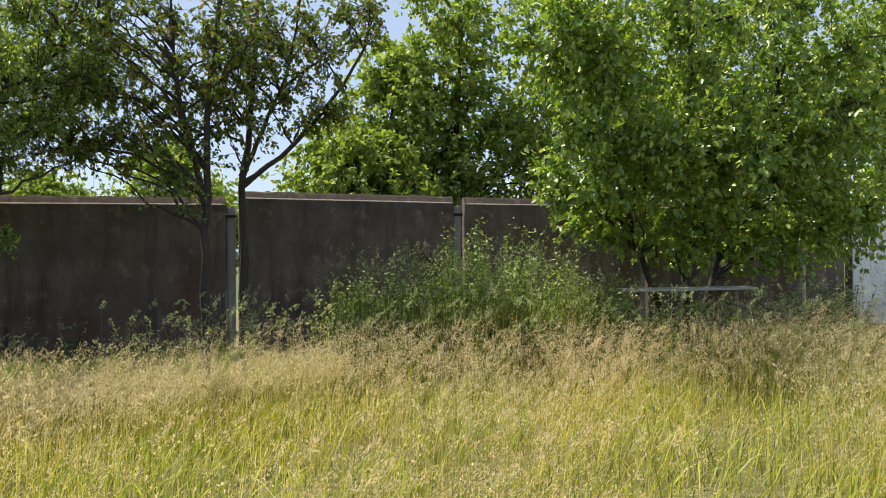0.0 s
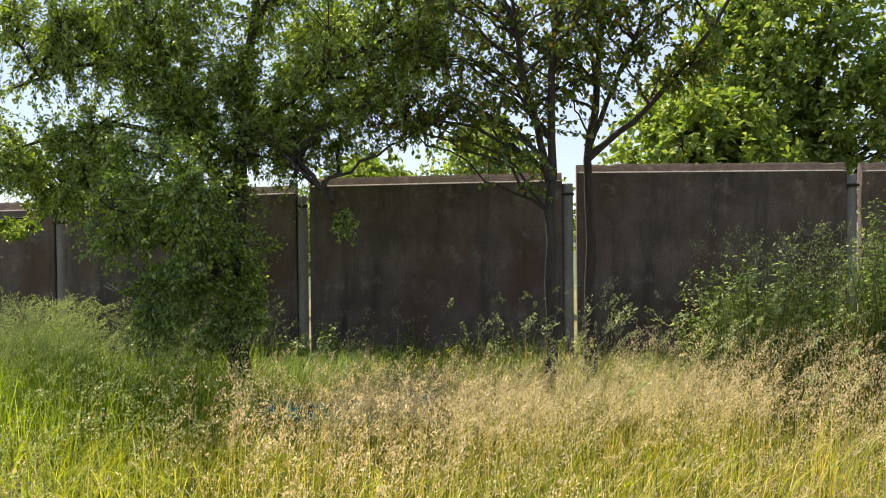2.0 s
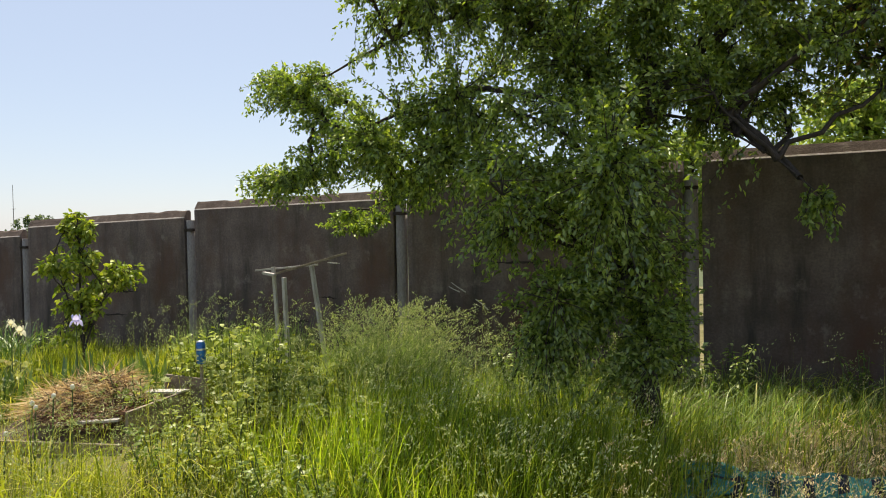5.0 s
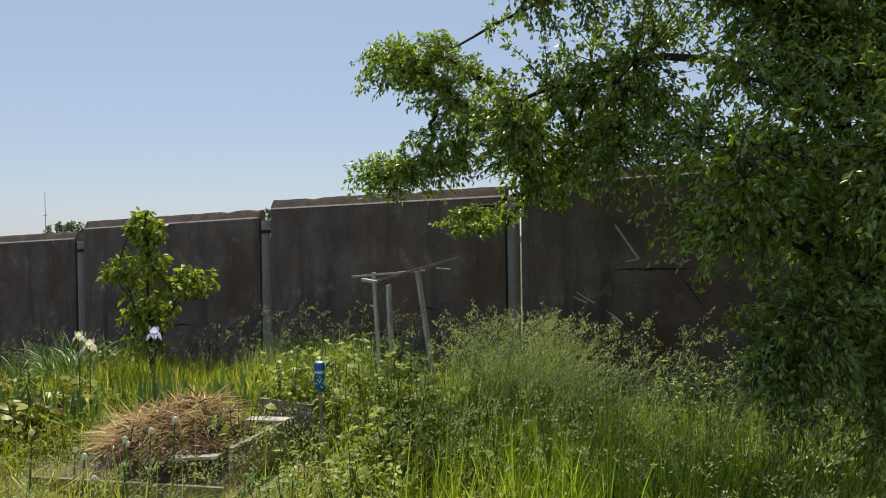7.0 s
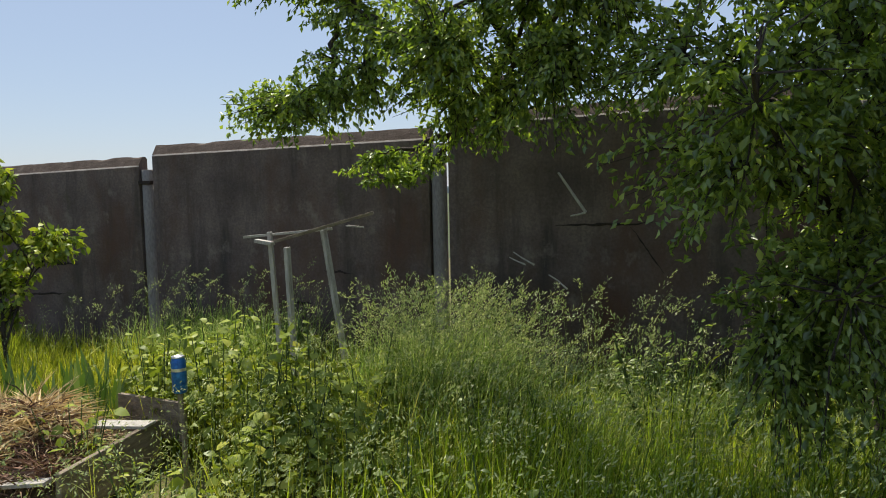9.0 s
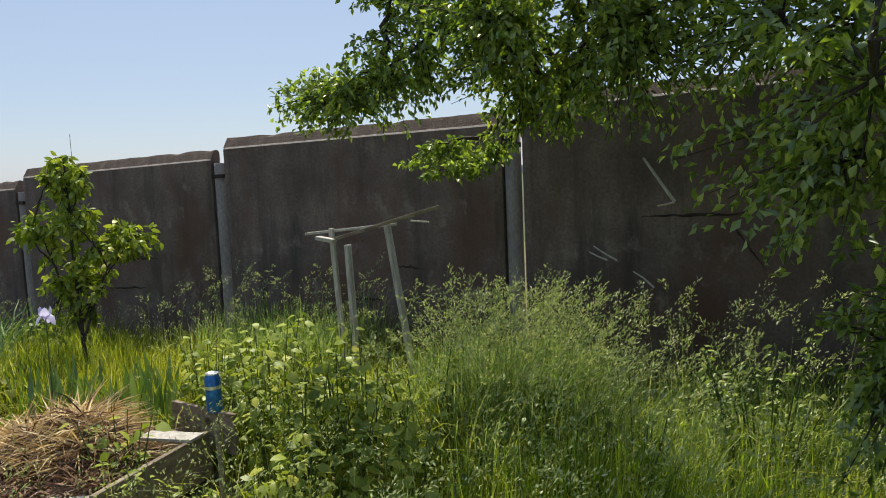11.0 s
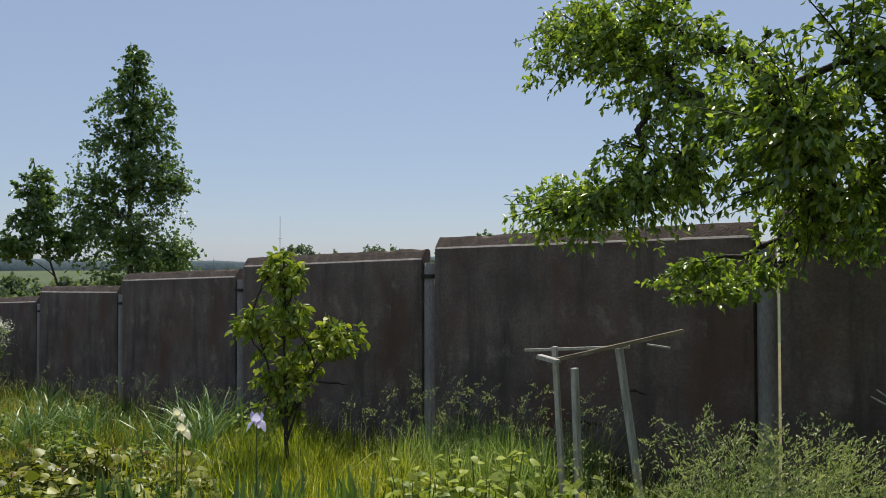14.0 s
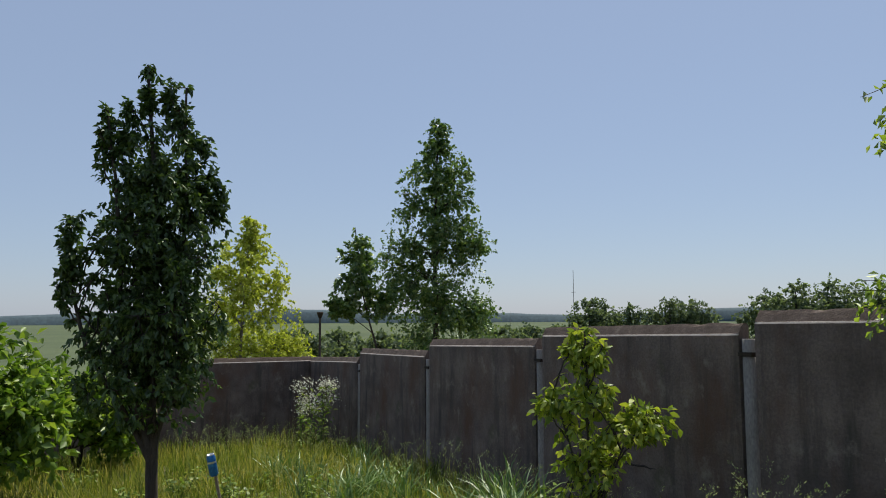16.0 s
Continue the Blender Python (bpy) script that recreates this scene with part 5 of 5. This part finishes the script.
def daylily(x, y, h, seed, mat):
    r = np.random.default_rng(seed)
    g = thing("daylily_clump", (x, y, gz(x, y)), "clump of long arching green leaves before the fence", "plant", "daylily clumps")
    n = 46
    px, py = r.normal(0, 0.09, n), r.normal(0, 0.09, n)
    v, f, _ = blade_arrays(px, py, np.full(n, -0.02), r.uniform(0.6, 1.1, n) * h, r.uniform(0.012, 0.022, n), r.uniform(0.2, 1.0, n), r, 0.9, 5)
    part("foliage", mesh_of("foliage", v, f, mat), None, g, kind="stuff")


for k in range(22):
    r_ = np.random.default_rng(800 + k)
    daylily(r_.uniform(-15.5, -9.6), r_.uniform(7.7, 9.4), r_.uniform(0.4, 0.75), 820 + k, L_IRIS)
for k in range(20):
    r_ = np.random.default_rng(860 + k)
    leafy_plant("garden_weed", "low leafy weed in the rough garden grass", "weed", r_.uniform(-17.0, -9.0), r_.uniform(5.0, 9.3), r_.uniform(0.25, 0.5), 0.25, 9, 14, (0.07, 0.035), L_WEED, 880 + k, "garden weeds", 0.15)
for k, (x, y, h) in enumerate(((-4.3, 8.7, 0.7), (-2.9, 9.3, 0.6))):
    leafy_plant("tall_weed", "tall leafy green weed among the brome grass", "weed", x, y, h, 0.32, 16, 26, (0.055, 0.018), L_WEED, 970 + k, "weeds in the brome", 0.15, (G_HEAD_GREEN, 30, 0.03))


# ---- grass ----
def zone(n, x0, x1, y0, y1, r, clump=0.0, scale=0.8, keep=None):
    """Random places in a stretch of the plan, thinned into tufts."""
    x, y = r.uniform(x0, x1, n), r.uniform(y0, y1, n)
    if clump:
        d = 0.5 + 0.25 * np.sin(x * 2.1 / scale + np.sin(y * 1.7 / scale) * 2) + 0.25 * np.sin(y * 2.6 / scale + np.sin(x * 1.3 / scale) * 2.2)
        ok = r.uniform(0, 1, n) < 1 - clump * d
        x, y = x[ok], y[ok]
    if y0 < 3.5:
        ok = (y - y0) / 2.2 + 0.25 * np.sin(x * 1.1) > r.uniform(0, 1, len(x))
        x, y = x[ok], y[ok]
    if keep is not None:
        ok = keep(x, y)
        x, y = x[ok], y[ok]
    return x, y


TRAIL = np.array(((-0.37, -0.2), (-0.43, 0.58), (-0.61, 0.96), (-1.13, 1.68), (-1.8, 2.62), (-2.48, 2.97), (-3.7, 3.55), (-3.93, 4.04), (-3.9, 4.9), (-4.68, 5.27)))


def trodden(x, y):
    """How high grass still stands on the narrow line that is walked: 1 off it, about a third on it."""
    best = np.full(len(x), 9.0)
    p = np.stack([x, y], 1)
    for a, b in zip(TRAIL[:-1], TRAIL[1:]):
        u = np.clip(((p - a) @ (b - a)) / ((b - a) @ (b - a)), 0, 1)[:, None]
        best = np.minimum(best, np.linalg.norm(p - a - u * (b - a), axis=1))
    return np.clip(0.3 + (best - 0.25) * 1.1, 0.3, 1.0)


WIND = -0.25


def grass_patch(name, label, x, y, h0, h1, w0, w1, lean, mat, seed, bend=0.55, seg=3):
    r = np.random.default_rng(seed)
    n = len(x)
    h = trodden(x, y) * (h0 + (h1 - h0) * r.beta(1.6, 1.6, n)) * (0.82 + 0.12 * np.sin(x * 1.9) * np.cos(y * 2.3) + 0.10 * np.sin(x * 5.3 + y * 3.1) * np.cos(y * 6.1))
    az = r.normal(WIND, 1.3, n)
    v, f, _ = blade_arrays(x, y, ground_z(x, y) - 0.01, h, r.uniform(w0, w1, n), np.abs(r.normal(lean, lean * 0.6, n)), r, bend, seg, az)
    tagged(new(name, mesh_of(name, v, f, mat)), label, "grass", kind="stuff")


def seed_grass(name, label, x, y, h0, h1, mat_stem, mat_head, seed, spikes=13, head=0.16, spread=0.035, spike=0.014, nod=0.2, thick=0.0022, slant=0.2):
    """Flowering grass: thin culms, each with an open panicle of small spikelets."""
    r = np.random.default_rng(seed)
    n = len(x)
    h = r.uniform(h0, h1, n) * trodden(x, y)
    lean = np.abs(r.normal(slant, slant * 0.7, n))
    az = r.normal(WIND, 1.2, n)
    v, f, tip = blade_arrays(x, y, ground_z(x, y) - 0.01, h, np.full(n, thick), lean, r, 0.5, 2, az)
    tagged(new(name, mesh_of(name, v, f, mat_stem)), label + " stalks", "grass", kind="stuff")
    d = unit(np.stack([np.cos(az) * (lean + nod), np.sin(az) * (lean + nod), np.ones(n) - nod], 1))
    u = r.uniform(0, 1, (n, spikes))
    ring = r.normal(0, 1, (n, spikes, 3)) * np.array((1, 1, 0.5))
    fall = np.zeros((n, spikes, 3))
    fall[..., 2] = -nod * 0.5 * head * u * u
    size = head * r.uniform(0.6, 1.25, (n, 1, 1))
    c = tip[:, None] + d[:, None] * (u[..., None] - 0.35) * size + ring * spread * (1.05 - 0.8 * u[..., None]) * size / head + fall
    way = d[:, None] + ring * 0.45
    v, f = leaf_arrays(c.reshape(-1, 3), way.reshape(-1, 3), spike, spike * 0.34, r, 0.0, False)
    tagged(new("seed_heads", mesh_of("seed_heads", v, f, mat_head)), label + " seed heads", "grass", kind="stuff")


def off_bed(x, y):
    bed = (x > -8.3) & (x < -6.38) & (y > 6.35) & (y < 7.72)
    berries = (x > -11.0) & (x < -8.9) & (y > 6.6) & (y < 8.0)
    return ~bed & (y < 9.98) & ~(berries & (rng.uniform(0, 1, len(x)) < 0.75))


def bare(x, y):
    """Thin growth under the plum tree and on the blanket."""
    under = np.exp(-(((x + 1.9) / 1.7) ** 2 + ((y - 8.1) / 1.2) ** 2) ** 1.5)
    cloth = (x > -3.1) & (x < -1.3) & (y > 6.7 + 0.08 * (x + 2.9)) & (y < 7.7 + 0.08 * (x + 2.9))
    return off_bed(x, y) & (rng.uniform(0, 1, len(x)) > 0.86 * under) & ~(cloth & (rng.uniform(0, 1, len(x)) < 0.85))


r0 = np.random.default_rng(900)
border = lambda x, y: -2.75 + 0.35 * np.sin(y * 1.7) + 0.22 * (y - 4)
dry = lambda x, y: bare(x, y) & (x + r0.normal(0, 0.5, len(x)) > border(x, y))
lush = lambda x, y: bare(x, y) & (x + r0.normal(0, 0.5, len(x)) < border(x, y))

x, y = zone(40000, -4.5, 9.0, -0.6, 9.9, r0, 0.85, 0.35, dry)
grass_patch("meadow_grass", "tall dry yellow-green meadow grass", x, y, 0.18, 0.62, 0.0025, 0.006, 0.7, G_DRY, 901, 0.8)
x, y = zone(58000, -4.5, 9.0, -0.6, 9.9, r0, 0.9, 0.5, dry)
grass_patch("meadow_grass", "fresh green grass between the dry stalks", x, y, 0.2, 0.52, 0.004, 0.011, 0.65, G_GREEN, 902, 0.8)
tufts = lambda x, y: dry(x, y) & (np.sin(x * 2.3 + 1.9 * np.sin(y * 1.1)) + np.sin(y * 2.9 + 1.6 * np.sin(x * 1.3)) + 0.6 * np.sin(x * 6.1 + y * 4.3) + 0.35 * (y - 4.2) > r0.normal(-0.25, 0.55, len(x)))
x, y = zone(29000, -4.0, 8.0, 0.6, 7.0, r0, 0.5, 0.3, tufts)
seed_grass("meadow_grass", "pale beige flowering meadow grass", x, y, 0.34, 0.82, G_DRY, G_HEAD, 903, 24, 0.17, 0.019, 0.0135, 0.3, 0.002, 0.26)
x, y = zone(760, -1.2, 10.0, 4.8, 8.2, r0, 0.4, 0.8, bare)
seed_grass("cocksfoot_grass", "tall cocksfoot grass", x, y, 0.7, 1.1, G_GREEN, G_HEAD_GREEN, 904, 34, 0.15, 0.016, 0.019, 0.3, 0.0035, 0.25)
x, y = zone(80000, -8.8, 0.5, 0.6, 9.9, r0, 0.8, 0.33, lush)
grass_patch("lush_grass", "long lush green grass", x, y, 0.18, 0.58, 0.003, 0.008, 0.75, G_GREEN, 905, 0.85, 4)
x, y = zone(9000, -8.8, 0.5, 0.6, 9.9, r0, 0.9, 0.45, lush)
grass_patch("lush_grass", "broad-bladed green grass tufts", x, y, 0.3, 0.72, 0.008, 0.014, 0.95, G_GREEN, 915, 1.0, 4)
x, y = zone(9000, -7.0, 0.0, 3.2, 8.4, r0, 0.7, 0.5, lush)
seed_grass("lush_grass", "green flowering grass", x, y, 0.42, 0.84, G_GREEN, G_HEAD_GREEN, 906, 14, 0.16, 0.025, 0.017, 0.4, 0.0022, 0.3)
near_plum = lambda x, y: off_bed(x, y) & (((x + 4.1) / 1.5) ** 2 + ((y - 7.1) / 1.3) ** 2 < r0.uniform(0.3, 1.1, len(x)))
x, y = zone(15000, -5.7, -2.6, 5.8, 8.5, r0, 0.6, 0.3, near_plum)
grass_patch("lush_grass", "tall fresh green grass before the plum tree", x, y, 0.3, 0.88, 0.003, 0.008, 0.32, G_LUSH, 923, 0.7, 4)
x, y = zone(5000, -3.4, 0.6, 5.3, 6.75, r0, 0.5, 0.4, None)
grass_patch("meadow_grass", "uneven grass in front of the blanket", x, y, 0.2, 0.46, 0.003, 0.008, 0.5, G_GREEN, 924, 0.8, 4)
x, y = zone(2600, -1.95, 0.6, 5.6, 6.8, r0, 0.3, 0.4, None)
seed_grass("meadow_grass", "pale flowering grass in front of the blanket", x, y, 0.34, 0.58, G_DRY, G_HEAD, 925, 22, 0.17, 0.019, 0.0135, 0.3)
x, y = zone(5200, -3.9, 0.4, 7.0, 9.7, r0, 0.6, 0.3, None)
grass_patch("shade_litter", "short dry stalks on the shaded ground", x, y, 0.05, 0.24, 0.003, 0.007, 0.9, G_STRAW, 926, 0.9)
x, y = zone(3600, -3.9, 0.4, 7.6, 9.9, r0, 0.8, 0.3, None)
grass_patch("shade_grass", "thin dark grass on the shaded ground", x, y, 0.12, 0.5, 0.003, 0.008, 0.5, G_LAWN, 927, 0.9, 4)
mound = lambda x, y: (((x + 5.68) / 0.62) ** 2 + ((y - 8.85) / 0.5) ** 2 < r0.uniform(0.2, 1.1, len(x))) & off_bed(x, y)
skirts = lambda x, y: (((x + 5.4) / 1.25) ** 2 + ((y - 8.6) / 0.8) ** 2 < r0.uniform(0.2, 1.1, len(x))) & off_bed(x, y)
x, y = zone(7000, -6.9, -4.0, 7.7, 9.6, r0, 0.3, 0.3, skirts)
grass_patch("brome_grass", "lower brome grass round the mound", x, y, 0.25, 0.72, 0.003, 0.008, 0.45, G_BLUE, 928, 0.9, 4)
x, y = zone(420, -6.9, -4.0, 7.7, 9.6, r0, 0.3, 0.3, skirts)
seed_grass("brome_grass", "brome heads round the mound", x, y, 0.4, 0.75, G_BLUE, G_HEAD_GREEN, 929, 22, 0.2, 0.018, 0.024, 0.32, 0.0022, 0.3)
x, y = zone(16000, -6.7, -4.4, 8.0, 9.6, r0, 0, 1, mound)
grass_patch("brome_grass", "dense mound of tall blue-green brome grass", x, y, 0.42, 0.95, 0.003, 0.008, 0.4, G_BLUE, 907, 1.0, 5)
x, y = zone(2600, -6.7, -4.4, 8.0, 9.6, r0, 0, 1, mound)
seed_grass("brome_grass", "nodding brome grass", x, y, 0.48, 0.92, G_BLUE, G_HEAD_GREEN, 908, 22, 0.2, 0.018, 0.024, 0.32, 0.0022, 0.3)
x, y = zone(13000, -8.0, 8.0, 8.6, 9.97, r0, 0.4, 0.6, off_bed)
grass_patch("fence_grass", "shaded grass along the fence foot", x, y, 0.2, 0.46, 0.003, 0.007, 0.4, G_BLUE, 909)
x, y = zone(3400, -4.9, -2.3, 8.2, 9.9, r0, 0.5, 0.5, off_bed)
grass_patch("shade_grass", "tall grass in the plum tree's shade", x, y, 0.2, 0.62, 0.003, 0.009, 0.5, G_BLUE, 921, 0.9, 4)
x, y = zone(260, -5.2, -3.2, 7.2, 9.6, r0, 0.5, 0.5, off_bed)
seed_grass("shade_grass", "flowering grass in the plum tree's shade", x, y, 0.5, 0.98, G_BLUE, G_HEAD_GREEN, 922, 22, 0.19, 0.018, 0.02, 0.32)
x, y = zone(110, -9.0, -3.0, 8.7, 9.9, r0, 0.5, 0.6, off_bed)
seed_grass("fence_grass", "brome grass along the fence", x, y, 0.5, 0.85, G_BLUE, G_HEAD_GREEN, 912, 20, 0.15, 0.018, 0.018, 0.34)
x, y = zone(46000, -15.5, -7.0, 2.5, 9.95, r0, 0.8, 0.4, off_bed)
grass_patch("garden_grass", "rough green garden grass", x, y, 0.14, 0.45, 0.003, 0.009, 0.45, G_LAWN, 910)
x, y = zone(16000, -10.0, -6.6, 7.5, 9.9, r0, 0.6, 0.4, off_bed)
grass_patch("garden_grass", "tall yellowing grass round the sapling", x, y, 0.2, 0.48, 0.003, 0.009, 0.4, G_GREEN, 916)
x, y = zone(9000, -10.4, -7.7, 7.7, 9.7, r0, 0.6, 0.3, off_bed)
grass_patch("garden_grass", "long yellow-green grass among the irises", x, y, 0.25, 0.64, 0.003, 0.008, 0.35, G_GREEN, 930, 0.7, 4)
x, y = zone(5500, -8.6, -7.2, 9.0, 9.9, r0, 0.7, 0.4, off_bed)
grass_patch("brome_grass", "tall brome grass at the fence foot", x, y, 0.35, 0.85, 0.003, 0.007, 0.4, G_BLUE, 917, 1.0, 5)
x, y = zone(120, -8.6, -7.1, 8.9, 9.8, r0, 0.7, 0.4, off_bed)
seed_grass("brome_grass", "nodding brome grass at the fence foot", x, y, 0.6, 0.98, G_BLUE, G_HEAD_GREEN, 918, 20, 0.15, 0.018, 0.019, 0.34)
thick = lambda x, y: ((x - 2.4) / 1.8) ** 2 + ((y - 7.6) / 0.75) ** 2 < r0.uniform(0.3, 1.1, len(x))
x, y = zone(14000, 0.5, 4.3, 6.8, 8.5, r0, 0.3, 0.4, thick)
grass_patch("thicket_grass", "very tall green grass in the weed thicket", x, y, 0.6, 1.4, 0.004, 0.009, 0.25, G_LAWN, 919, 0.7, 4)
x, y = zone(1500, 0.5, 4.3, 6.8, 8.5, r0, 0.3, 0.4, thick)
seed_grass("thicket_grass", "tall flowering grass in the weed thicket", x, y, 0.9, 1.5, G_LAWN, G_HEAD_GREEN, 920, 20, 0.18, 0.03, 0.017, 0.25, 0.003)
x, y = zone(1500, -20.5, -7.2, 6.8, 9.4, r0, 0.5, 0.7, off_bed)
seed_grass("garden_grass", "flowering garden grass", x, y, 0.35, 0.7, G_GREEN, G_HEAD_GREEN, 913, 11, 0.14, 0.02, 0.018, 0.2)
x, y = zone(34000, -21.2, -14.5, -1.0, 9.95, r0, 0.8, 0.6, None)
grass_patch("garden_grass", "green and yellow grass in front of the low fence", x, y, 0.16, 0.6, 0.006, 0.014, 0.4, G_LAWN, 911)
x, y = zone(12000, -17.0, -8.0, 1.0, 6.4, r0, 0.4, 1.0, off_bed)
grass_patch("dry_lawn", "short dry yellowish grass", x, y, 0.08, 0.28, 0.004, 0.008, 0.5, G_DRY, 914)
